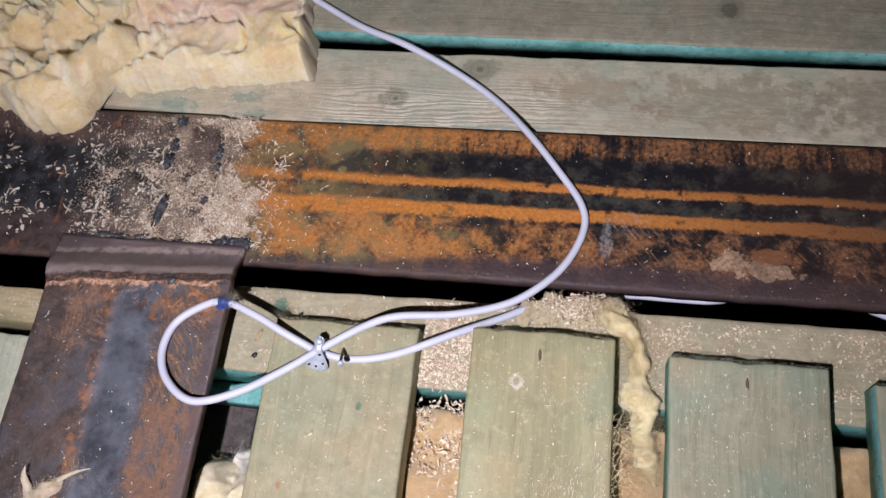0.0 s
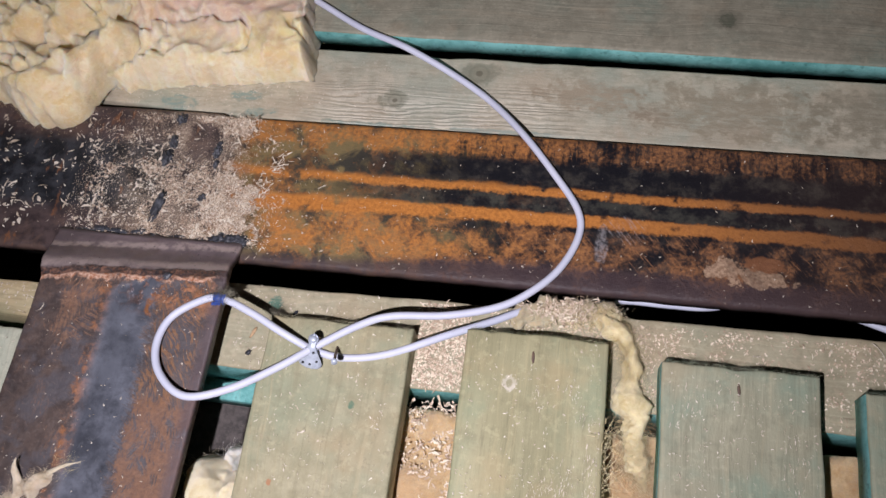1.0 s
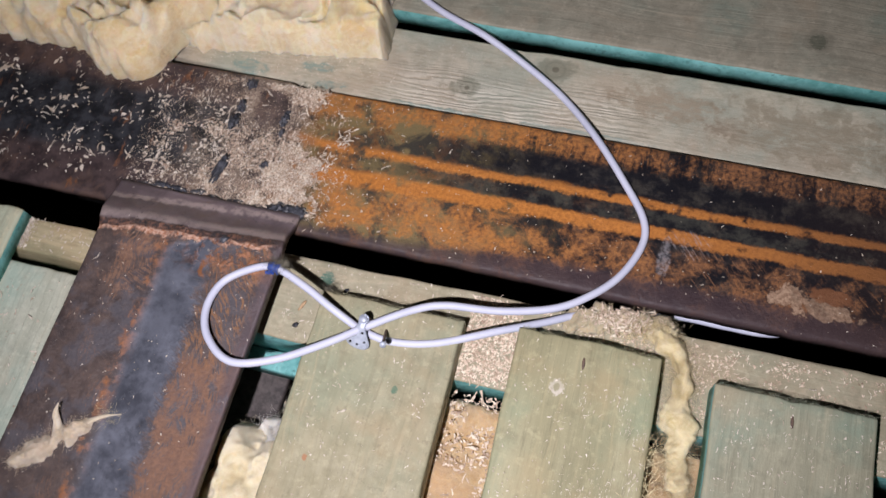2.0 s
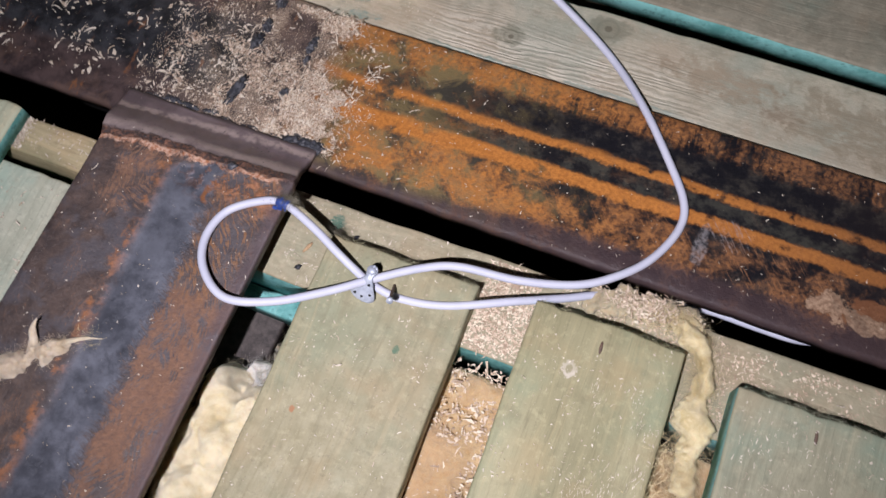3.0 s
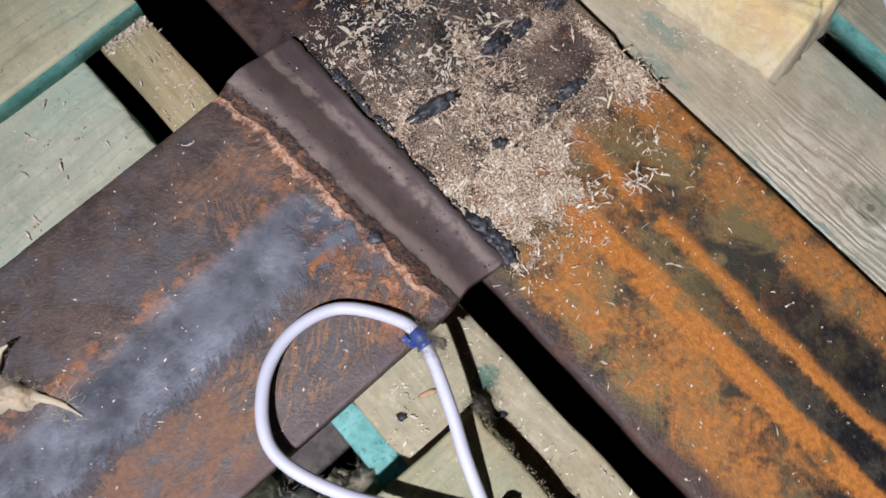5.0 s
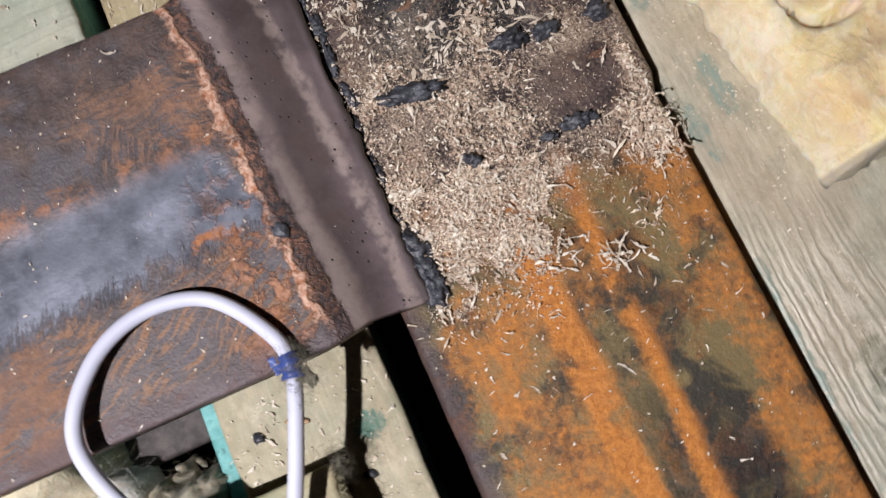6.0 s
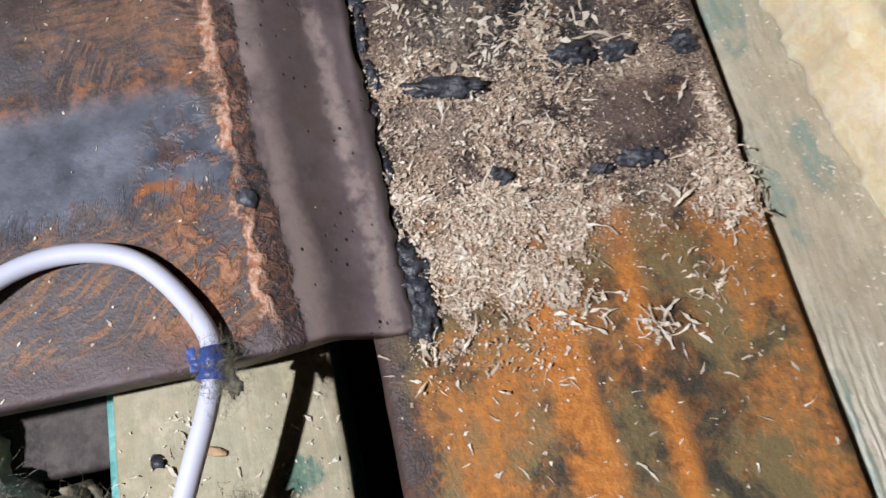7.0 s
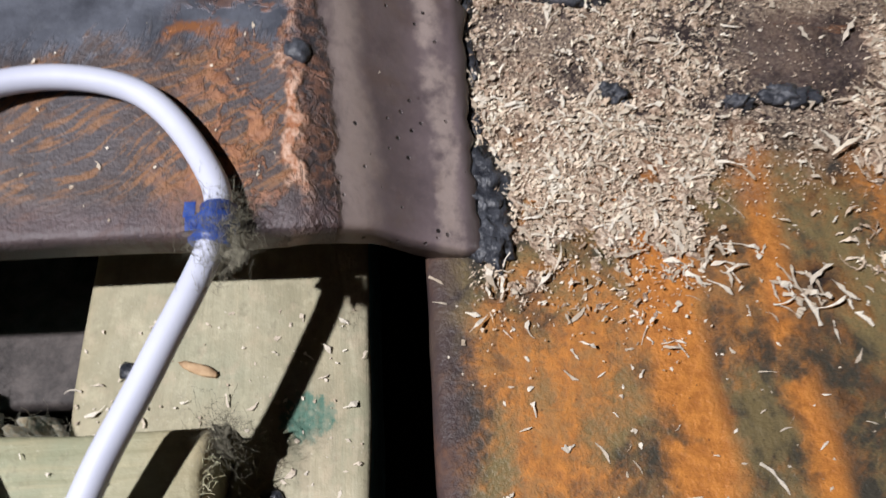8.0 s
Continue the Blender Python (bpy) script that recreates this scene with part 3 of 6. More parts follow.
def worn_stain(name, dark, light, pale):
    """Turquoise preservative on a sawn face, worn in streaks along the board."""
    n = Nodes(name)
    streak = n.noise(1, 5, 0.7, n.vec((18, 260, 420)))
    streak_y = n.noise(1, 5, 0.7, n.vec((260, 18, 420)))
    mid, fine, big = n.noise(140, 5, 0.68), n.noise(700, 3, 0.6), n.noise(14, 3, 0.6)
    colour = n.mix(n.step(n.math("ADD", n.math("MULTIPLY", mid, 0.5), n.math("MULTIPLY", big, 0.5)), 0.38, 0.62), dark, light)
    worn = n.math("MAXIMUM", n.step(streak, 0.58, 0.70), n.step(streak_y, 0.60, 0.72))
    colour = n.mix(n.math("MULTIPLY", worn, 0.5), colour, pale)
    colour = n.mix(n.math("MULTIPLY", n.step(n.noise(240, 4, 0.7), 0.56, 0.66), 0.5), colour, tuple(0.35 * c for c in dark))
    return n.done(colour, 0.6, n.math("ADD", mid, n.math("MULTIPLY", fine, 0.5)), 0.0006, 0.0, 0.6, Specular_IOR_Level=0.3)


def plain(name, dark, light, rough=0.7, scale=300, height=0.0005, **more):
    """A surface of two tones, mottled at two scales."""
    n = Nodes(name)
    a, b = n.noise(scale, 4, 0.65), n.noise(scale * 0.15, 3, 0.55)
    colour = n.mix(n.step(n.math("ADD", n.math("MULTIPLY", a, 0.6), n.math("MULTIPLY", b, 0.4)), 0.35, 0.65), dark, light)
    return n.done(colour, rough, a, height, **more)


def wool_material(name, pale, deep, pink, dusty=0.0):
    """Matted fibres: yellow and pink clouds, felted strands that run in wandering sheets."""
    n = Nodes(name)
    big, mid, fine = n.noise(19, 4, 0.6, None, 0.8), n.noise(75, 5, 0.7, None, 1.0), n.noise(1100, 4, 0.75, None, 1.0)
    sheets = n.noise(1, 5, 0.7, n.vec((55, 160, 420), None, n.vec((1, 1, 1), None, None, 0.35)), 1.2)
    colour = n.mix(n.step(mid, 0.32, 0.68), deep, pale)
    colour = n.mix(n.math("MULTIPLY", n.step(big, 0.44, 0.60), 0.6), colour, pink)
    colour = n.mix(n.math("MULTIPLY", n.step(n.noise(48, 3, 0.5), 0.55, 0.70), 0.55), colour, tuple(min(0.95, 1.12 * c + 0.02) for c in pale))
    colour = n.mix(n.math("MULTIPLY", n.step(sheets, 0.52, 0.70), 0.30), colour, tuple(0.86 * c for c in deep))
    colour = n.mix(n.math("MULTIPLY", n.step(fine, 0.4, 0.7), 0.25), colour, tuple(min(0.93, 1.1 * c) for c in pale))
    if dusty:
        colour = n.mix(n.math("MULTIPLY", n.step(n.noise(330, 4, 0.7), 0.46, 0.58), dusty), colour, (0.5, 0.36, 0.22))
    bump = n.math("ADD", n.math("MULTIPLY", fine, 0.45), n.math("ADD", n.math("MULTIPLY", sheets, 1.2), n.math("MULTIPLY", n.noise(260, 4, 0.65), 0.9)))
    return n.done(colour, 0.95, bump, 0.0016, 0.0, 0.6, Specular_IOR_Level=0.05, Sheen_Weight=0.25, Sheen_Roughness=0.6, Subsurface_Weight=0.3, Subsurface_Radius=(0.005, 0.004, 0.003), Subsurface_Scale=1.0)


def batt_material():
    """Glass wool: yellow where it is torn, rose-beige on its old face, cream at the cut rim; soft cloudy fibres."""
    n = Nodes("yellow mineral wool")
    x, y, z = n.xyz()
    big, mid, small = n.noise(17, 4, 0.6, None, 0.6), n.noise(60, 5, 0.65, None, 0.8), n.noise(210, 5, 0.7, None, 0.6)
    fine = n.noise(1, 4, 0.75, n.vec((500, 1500, 900), None, n.swirl(0.03, 45)))
    wisps = n.noise(1, 4, 0.7, n.vec((90, 330, 300), None, n.swirl(0.05, 22)))
    colour = n.mix(n.step(mid, 0.34, 0.66), (0.76, 0.58, 0.29), (0.86, 0.72, 0.46))
    zone = n.step(n.math("ADD", x, n.math("MULTIPLY", n.math("SUBTRACT", big, 0.5), 0.10)), -0.135, -0.085)
    face = n.step(n.math("SUBTRACT", n.math("ADD", y, n.math("MULTIPLY", n.math("SUBTRACT", mid, 0.5), 0.03)), n.math("MULTIPLY", x, 0.123)), 0.152, 0.172)
    rose = n.mix(n.step(mid, 0.36, 0.66), (0.66, 0.45, 0.34), (0.81, 0.62, 0.50))
    colour = n.mix(n.math("MULTIPLY", n.math("MULTIPLY", zone, face), n.step(big, 0.30, 0.55, 0.70, 1.0)), colour, rose)
    colour = n.mix(n.math("MULTIPLY", n.math("SUBTRACT", 1.0, face), n.math("MULTIPLY", zone, n.step(small, 0.4, 0.6, 0.35, 0.8))), colour, (0.91, 0.80, 0.55))
    colour = n.mix(n.math("MULTIPLY", n.spot(-0.012, 0.152, 0.034, 0.020, 3.0, mid), n.step(mid, 0.35, 0.6, 0.45, 0.85)), colour, (0.82, 0.66, 0.30))
    colour = n.mix(n.math("MULTIPLY", n.step(n.noise(42, 4, 0.6), 0.52, 0.66), 0.6), colour, (0.92, 0.84, 0.66))
    colour = n.mix(n.math("MULTIPLY", n.step(n.noise(33, 4, 0.6, n.vec((1, 1, 1), (5.0, 2.0, 1.0))), 0.54, 0.68), 0.45), colour, (0.66, 0.46, 0.26))
    colour = n.mix(n.math("MULTIPLY", n.step(wisps, 0.52, 0.68), 0.30), colour, (0.70, 0.50, 0.30))
    colour = n.mix(n.math("MULTIPLY", n.step(small, 0.50, 0.66), 0.45), colour, (0.93, 0.83, 0.63))
    # the cut end's dust and its shaded side, both put into the colour
    colour = n.mix(n.math("MULTIPLY", n.step(n.math("ADD", x, n.math("MULTIPLY", n.math("SUBTRACT", y, 0.138), 0.11)), 0.0085, 0.0105), 0.8), colour, n.mix(mid, (0.22, 0.19, 0.13), (0.42, 0.36, 0.26)))
    bump = n.math("ADD", n.math("MULTIPLY", fine, 0.5), n.math("ADD", n.math("MULTIPLY", wisps, 0.8), n.math("MULTIPLY", small, 1.0)))
    return n.done(colour, 0.95, bump, 0.0026, 0.0, 0.75, Specular_IOR_Level=0.05, Sheen_Weight=0.3, Sheen_Roughness=0.6, Subsurface_Weight=0.8, Subsurface_Radius=(0.009, 0.0068, 0.0043), Subsurface_Scale=1.0)


def flake_material(name, pale, tan, brown):
    """Loose chips, each one a little different."""
    n = Nodes(name)
    r = n.add("ShaderNodeNewGeometry").outputs["Random Per Island"]
    colour = n.ramp(r, [(0.0, brown), (0.4, tan), (0.8, pale), (1.0, tuple(min(0.85, 1.15 * c) for c in pale))])
    colour = n.mix(n.math("MULTIPLY", n.noise(1500, 3), 0.35), colour, tan)
    return n.done(colour, 0.75, n.noise(1800, 3), 0.0002, Specular_IOR_Level=0.25)


STEEL_A, STEEL_B = steel_long(), steel_cross()
STEEL_DUSTY = plain("dusty dark steel", (0.034, 0.028, 0.027), (0.105, 0.088, 0.082), 0.7, 240)
SLAG = plain("glassy black weld slag", (0.016, 0.018, 0.024), (0.075, 0.080, 0.095), 0.40, 420, 0.0010)
PALE_WOOD = wood("treated pine, olive", (0.375, 0.345, 0.225), (0.285, 0.26, 0.16), (0.255, 0.285, 0.19), "y", 0.65, 0.0, -0.6, blotch=True, knots=((0.046, -0.128, 0.0016, (0.36, 0.17, 0.08)), (0.083, -0.082, 0.0020, (0.09, 0.17, 0.11))))
GREEN_WOOD = wood("treated pine, green", (0.365, 0.355, 0.25), (0.26, 0.258, 0.178), (0.205, 0.295, 0.222), "y", 0.76, 0.0, -0.6)
OLIVE_WOOD = wood("treated pine, dull green", (0.395, 0.370, 0.225), (0.285, 0.268, 0.155), (0.245, 0.305, 0.195), "y", 0.66, 0.0, -0.6, knots=((0.168, -0.060, 0.0042, (0.62, 0.57, 0.48)),))
JOIST_WOOD = wood("sawn joist pine", (0.415, 0.383, 0.27), (0.30, 0.275, 0.183), (0.275, 0.292, 0.203), "x", 0.40, 0.3, knots=((0.021, -0.022, 0.0046, (0.06, 0.16, 0.12)),), blotch=True)
LEFT_WOOD = wood("sawn joist pine, clean", (0.55, 0.47, 0.30), (0.29, 0.25, 0.14), (0.25, 0.30, 0.20), "x", 0.4)
GREY_WOOD = ridged_wood("grey weathered pine with raised grain")
GREY_WOOD_2 = wood("grey weathered pine, felted", (0.305, 0.287, 0.218), (0.214, 0.202, 0.150), (0.19, 0.237, 0.187), "x", 0.5, 0.0, 0.0, knots=((0.283, 0.195, 0.0058, (0.10, 0.105, 0.075)),), pitch=380.0, blotch=True)
LEFT_GREEN = wood("treated pine, pale green", (0.54, 0.56, 0.45), (0.43, 0.455, 0.355), (0.40, 0.52, 0.43), "y", 0.85, 0.0, -1.0, blotch=True)
LEFT_PALE = wood("treated pine, straw", (0.57, 0.55, 0.385), (0.46, 0.44, 0.30), (0.45, 0.53, 0.40), "y", 0.75, 0.0, -1.0, blotch=True)
TURQUOISE = worn_stain("turquoise preservative stain on wood", (0.095, 0.31, 0.295), (0.22, 0.53, 0.52), (0.40, 0.55, 0.50))
WOOL = batt_material()
WOOL_LOW = wool_material("mineral wool with sawdust", (0.66, 0.50, 0.29), (0.46, 0.30, 0.14), (0.52, 0.33, 0.18), 0.5)
WOOL_DULL = wool_material("dull mineral wool", (0.80, 0.70, 0.44), (0.60, 0.49, 0.25), (0.70, 0.59, 0.38), 0.08)
WOOL_FLUFF = wool_material("cream mineral wool fluff", (0.82, 0.71, 0.54), (0.58, 0.46, 0.30), (0.77, 0.67, 0.54), 0.08)
WOOL_CREAM = wool_material("cream mineral wool", (0.81, 0.74, 0.53), (0.68, 0.565, 0.32), (0.82, 0.745, 0.57))
WOOL_MAT = wool_material("wool mat with sawdust", (0.50, 0.44, 0.29), (0.34, 0.28, 0.17), (0.46, 0.38, 0.27), 0.4)
# dusty wool, with the shade it lies in put into its colour
WOOL_SHADED = wool_material("grey dusty wool", (0.33, 0.315, 0.235), (0.17, 0.16, 0.115), (0.28, 0.26, 0.19), 0.3)
WOOL_WHITE = wool_material("white mineral wool", (0.84, 0.83, 0.77), (0.70, 0.67, 0.58), (0.80, 0.77, 0.69))
FIBRE = plain("wool fibre", (0.62, 0.50, 0.26), (0.80, 0.70, 0.45), 0.8, 900)
LINT = plain("grey lint", (0.075, 0.068, 0.05), (0.20, 0.185, 0.135), 0.9, 900)
def dust_material():
    """Fine matted sawdust: small slivers lying in two directions over a tan ground."""
    n = Nodes("sawdust")
    near, tone = n.cells(1500, n.vec((1, 0.35, 1), None, n.vec((1, 1, 1), None, None, 0.5), 0.0))
    near_2, tone_2 = n.cells(1900, n.vec((0.4, 1, 1), None, n.vec((1, 1, 1), None, None, -0.3), 0.0))
    r, g, b = n.xyz(tone)
    r2, g2, b2 = n.xyz(tone_2)
    mixed = n.math("ADD", n.math("MULTIPLY", r, 0.5), n.math("MULTIPLY", r2, 0.5))
    colour = n.ramp(mixed, [(0.10, (0.17, 0.12, 0.085)), (0.4, (0.37, 0.275, 0.20)), (0.65, (0.55, 0.43, 0.33)), (0.95, (0.74, 0.63, 0.51))])
    colour = n.mix(n.math("MULTIPLY", n.step(n.noise(60, 3), 0.45, 0.65), 0.40), colour, (0.34, 0.22, 0.16))
    colour = n.mix(n.math("MULTIPLY", n.step(n.noise(420, 3), 0.56, 0.66), 0.5), colour, (0.17, 0.12, 0.095))
    return n.done(colour, 0.9, n.math("ADD", mixed, n.math("MULTIPLY", near, -0.6)), 0.0009, 0.0, 0.9, Specular_IOR_Level=0.15)


SAWDUST = dust_material()
FLAKES = flake_material("pale wood shavings", (0.81, 0.70, 0.56), (0.60, 0.475, 0.355), (0.31, 0.22, 0.155))
SPECKS = flake_material("white wood splinters", (0.74, 0.685, 0.585), (0.58, 0.505, 0.405), (0.39, 0.31, 0.225))
BARK = plain("orange bark", (0.36, 0.22, 0.12), (0.52, 0.36, 0.21), 0.8, 500)
PVC = plain("white cable sheath", (0.50, 0.525, 0.64), (0.57, 0.595, 0.70), 0.58, 60, 0.0001)
TAPE = plain("blue tape", (0.016, 0.045, 0.22), (0.05, 0.105, 0.36), 0.35, 500, 0.0004)
ZINC = plain("galvanised steel", (0.38, 0.43, 0.52), (0.55, 0.60, 0.69), 0.45, 350, 0.0002, metal=0.25)
HOLE_SHADE = plain("dark hole", (0.008, 0.008, 0.008), (0.014, 0.014, 0.014), 0.9)
NAIL = plain("rusty nail", (0.07, 0.05, 0.04), (0.16, 0.10, 0.07), 0.6, 700)
SOIL = plain("dark soil", (0.016, 0.013, 0.010), (0.045, 0.036, 0.028), 0.95, 60, 0.004)
# plain tones for the added, unseen walls and ceiling
ENCLOSURE_WALL = plain("dark masonry", (0.05, 0.045, 0.042), (0.10, 0.09, 0.08), 0.9, 30, 0.004)
ENCLOSURE_COVER = plain("dark underside of floor boards", (0.05, 0.04, 0.03), (0.09, 0.07, 0.05), 0.85, 30, 0.002)


# ---- mesh tools ----
def link(name, verts, faces, material, parent=None, label="", smooth=True, side=None, side_faces=0):
    me = bpy.data.meshes.new(name)
    me.from_pydata([tuple(map(float, v)) for v in verts], [], faces)
    for m in (material if isinstance(material, list) else [material]):
        me.materials.append(m)
    if side is not None:
        me.materials.append(side)
        index = np.zeros(len(faces), dtype=np.int32)
        index[len(faces) - side_faces:] = 1
        me.polygons.foreach_set("material_index", index)
    me.polygons.foreach_set("use_smooth", [smooth] * len(faces))
    me.update()
    ob = new(name, me)
    if parent is not None:
        ob.parent = parent
    if label:
        ob["label"] = label
    return ob


def part(name, bm, material, parent, label="", smooth=True):
    me = bpy.data.meshes.new(name)
    bm.to_mesh(me)
    bm.free()
    me.materials.append(material)
    me.polygons.foreach_set("use_smooth", [smooth] * len(me.polygons))
    ob = new(name, me)
    ob.parent = parent
    if label:
        ob["label"] = label
    return ob


def thing(name, label, category, group="", kind=""):
    return tagged(new(name), label, category, group, kind)


def fbm(x, y, z, octaves=4):
    return noise.fractal((x, y, z), 1.0, 2.0, octaves, noise_basis="PERLIN_ORIGINAL")


def stops(a, b, r, step):
    inner = np.arange(a + r, b - r, step)
    return np.array([a, a + 0.12 * r, a + 0.4 * r, *inner, b - r, b - 0.4 * r, b - 0.12 * r, b])


def plate(name, x0, x1, y0, y1, top, thick, material, parent=None, r=0.0015, step=0.012, wob=0.0, bump=0.0, shape=None, side=None, seed=0.0, stepy=None, label=""):
    """A closed slab with rounded top edges; shape(x, y) gives shifts of x, y and z."""
    xs, ys = stops(x0, x1, r, step), stops(y0, y1, r, stepy or step)
    nx, ny = len(xs), len(ys)
    verts = []
    for low in (False, True):
        for y in ys:
            for x in xs:
                d = min(x - x0, x1 - x, y - y0, y1 - y)
                drop = r - math.sqrt(max(0.0, r * r - (r - d) ** 2)) if d < r else 0.0
                dx = wob * fbm(x * 25 + seed, y * 25, seed, 3)
                dy = wob * fbm(x * 25, y * 25 + seed, seed + 9, 3)
                dz = bump * fbm(x * 40 + seed, y * 40, seed + 3, 4)
                if shape:
                    sx, sy, sz = shape(x, y)
                    dx, dy, dz = dx + sx, dy + sy, dz + sz
                verts.append((x + dx, y + dy, top - thick + (0 if bump and not shape else dz) if low else top - drop + dz))
    grid = lambda i, j, k: k * nx * ny + j * nx + i
    faces, sides = [], []
    for j in range(ny - 1):
        for i in range(nx - 1):
            faces.append((grid(i, j, 0), grid(i + 1, j, 0), grid(i + 1, j + 1, 0), grid(i, j + 1, 0)))
            faces.append((grid(i, j, 1), grid(i, j + 1, 1), grid(i + 1, j + 1, 1), grid(i + 1, j, 1)))
    for i in range(nx - 1):
        sides.append((grid(i, 0, 0), grid(i, 0, 1), grid(i + 1, 0, 1), grid(i + 1, 0, 0)))
        sides.append((grid(i, ny - 1, 0), grid(i + 1, ny - 1, 0), grid(i + 1, ny - 1, 1), grid(i, ny - 1, 1)))
    for j in range(ny - 1):
        sides.append((grid(0, j, 0), grid(0, j + 1, 0), grid(0, j + 1, 1), grid(0, j, 1)))
        sides.append((grid(nx - 1, j, 0), grid(nx - 1, j, 1), grid(nx - 1, j + 1, 1), grid(nx - 1, j + 1, 0)))
    return link(name, verts, faces + sides, material, parent, label, True, side, len(sides) if side else 0)


def curve_points(points, count):
    """A smooth line through the points, in even steps of the parameter."""
    p = [Vector(q) for q in points]
    p = [2 * p[0] - p[1], *p, 2 * p[-1] - p[-2]]
    out = []
    for k in range(count + 1):
        s = k / count * (len(p) - 3)
        i = min(int(s), len(p) - 4)
        t = s - i
        a, b, c, d = p[i:i + 4]
        out.append(0.5 * (2 * b + (c - a) * t + (2 * a - 5 * b + 4 * c - d) * t * t + (3 * b - a - 3 * c + d) * t ** 3))
    return out


def tube(name, line, radius, material, parent=None, sides=12, rough=0.0, flat=1.0, seed=0.0, label=""):
    """A tube along a line; radius is a number or a function of 0 to 1."""
    verts, faces = [], []
    for k, p in enumerate(line):
        way = (line[min(k + 1, len(line) - 1)] - line[max(k - 1, 0)]).normalized()
        across = way.cross(Vector((0, 0, 1)))
        across = across.normalized() if across.length > 1e-4 else Vector((1, 0, 0))
        up = across.cross(way)
        r = radius(k / (len(line) - 1)) if callable(radius) else radius
        for s in range(sides):
            a = 2 * math.pi * s / sides
            q = p + r * (math.cos(a) * across + flat * math.sin(a) * up)
            if rough:
                w = q * 60
                q = q + rough * r * (q - p).normalized() * (fbm(w.x + seed, w.y, w.z, 5) + 0.5 * fbm(w.x * 3, w.y * 3 + seed, w.z * 3, 3))
            verts.append(q)
    for k in range(len(line) - 1):
        for s in range(sides):
            a, b = k * sides + s, k * sides + (s + 1) % sides
            faces.append((a, b, b + sides, a + sides))
    faces.append(tuple(range(sides))[::-1])
    faces.append(tuple(len(verts) - sides + s for s in range(sides)))
    return link(name, verts, faces, material, parent, label)


def heap(name, x0, x1, y0, y1, base, height, material, parent=None, cell=0.003, rim=0.012, rag=0.008, lump=0.5, freq=28, seed=0.0, skirt=0.004, keep=None, label="", folds=0.0):
    """A soft mass with steep ragged rims: wool or dust. keep(x, y) in 0 to 1 cuts its outline."""
    nx, ny = max(4, int((x1 - x0) / cell)), max(4, int((y1 - y0) / cell))
    verts, faces = [], []
    for j in range(ny + 1):
        for i in range(nx + 1):
            x, y = x0 + (x1 - x0) * i / nx, y0 + (y1 - y0) * j / ny
            d = min(x - x0, x1 - x, y - y0, y1 - y)
            d += rag * (fbm(x * 45 + seed, y * 45, seed, 4)) * min(1.0, d / 0.004)
            if keep:
                d = min(d, keep(x, y))
            e = max(0.0, min(1.0, d / rim))
            e = math.sqrt(1 - (1 - e) ** 2)
            h = 1 + lump * fbm(x * freq + seed, y * freq, seed + 5, 5)
            if folds:
                place = max(0.0, min(1.0, 0.30 + 3.4 * fbm(x * 17 + seed, y * 17, seed + 3, 2)))
                h -= folds * place * max(0.0, 1 - 13 * abs(fbm(x * 15 + seed, y * 19, seed + 8, 3))) ** 1.2
            z = base - skirt + (skirt + height * h) * e
            wx, wy = 0.25 * rag * fbm(x * 90, y * 90 + seed, 2.0, 3), 0.25 * rag * fbm(x * 90 + seed, y * 90, 7.0, 3)
            verts.append((x + wx, y + wy, z if e > 0 else base - skirt))
    for j in range(ny):
        for i in range(nx):
            q = (j * (nx + 1) + i, j * (nx + 1) + i + 1, (j + 1) * (nx + 1) + i + 1, (j + 1) * (nx + 1) + i)
            if max(verts[k][2] for k in q) > base - skirt + 1e-5:
                faces.append(q)
    return link(name, verts, faces, material, parent, label)


def billow(x, y, seed):
    """Soft rounded swells of wool, about -0.5 to 0.5."""
    wx, wy = x + 0.010 * fbm(x * 30, y * 30, seed, 2), y + 0.010 * fbm(x * 30, y * 30, seed + 20, 2)
    return 0.75 * fbm(wx * 19 + seed, wy * 25, seed, 2) + 0.40 * fbm(wx * 52, wy * 58 + seed, seed + 4, 2) + 0.16 * fbm(wx * 125, wy * 140, seed + 9, 2)


def crease(x, y, seed):
    """1 in the bottom of a narrow tear that wanders and stops, 0 elsewhere."""
    wx, wy = x + 0.008 * fbm(x * 60, y * 60, seed + 31, 2), y + 0.008 * fbm(x * 60, y * 60, seed + 32, 2)
    reach = max(0.0, min(1.0, 3.0 * fbm(wx * 22, wy * 22, seed + 34, 2)))
    return reach * max(0.0, 1 - abs(fbm(wx * 21, wy * 36, seed + 33, 1)) / 0.07)


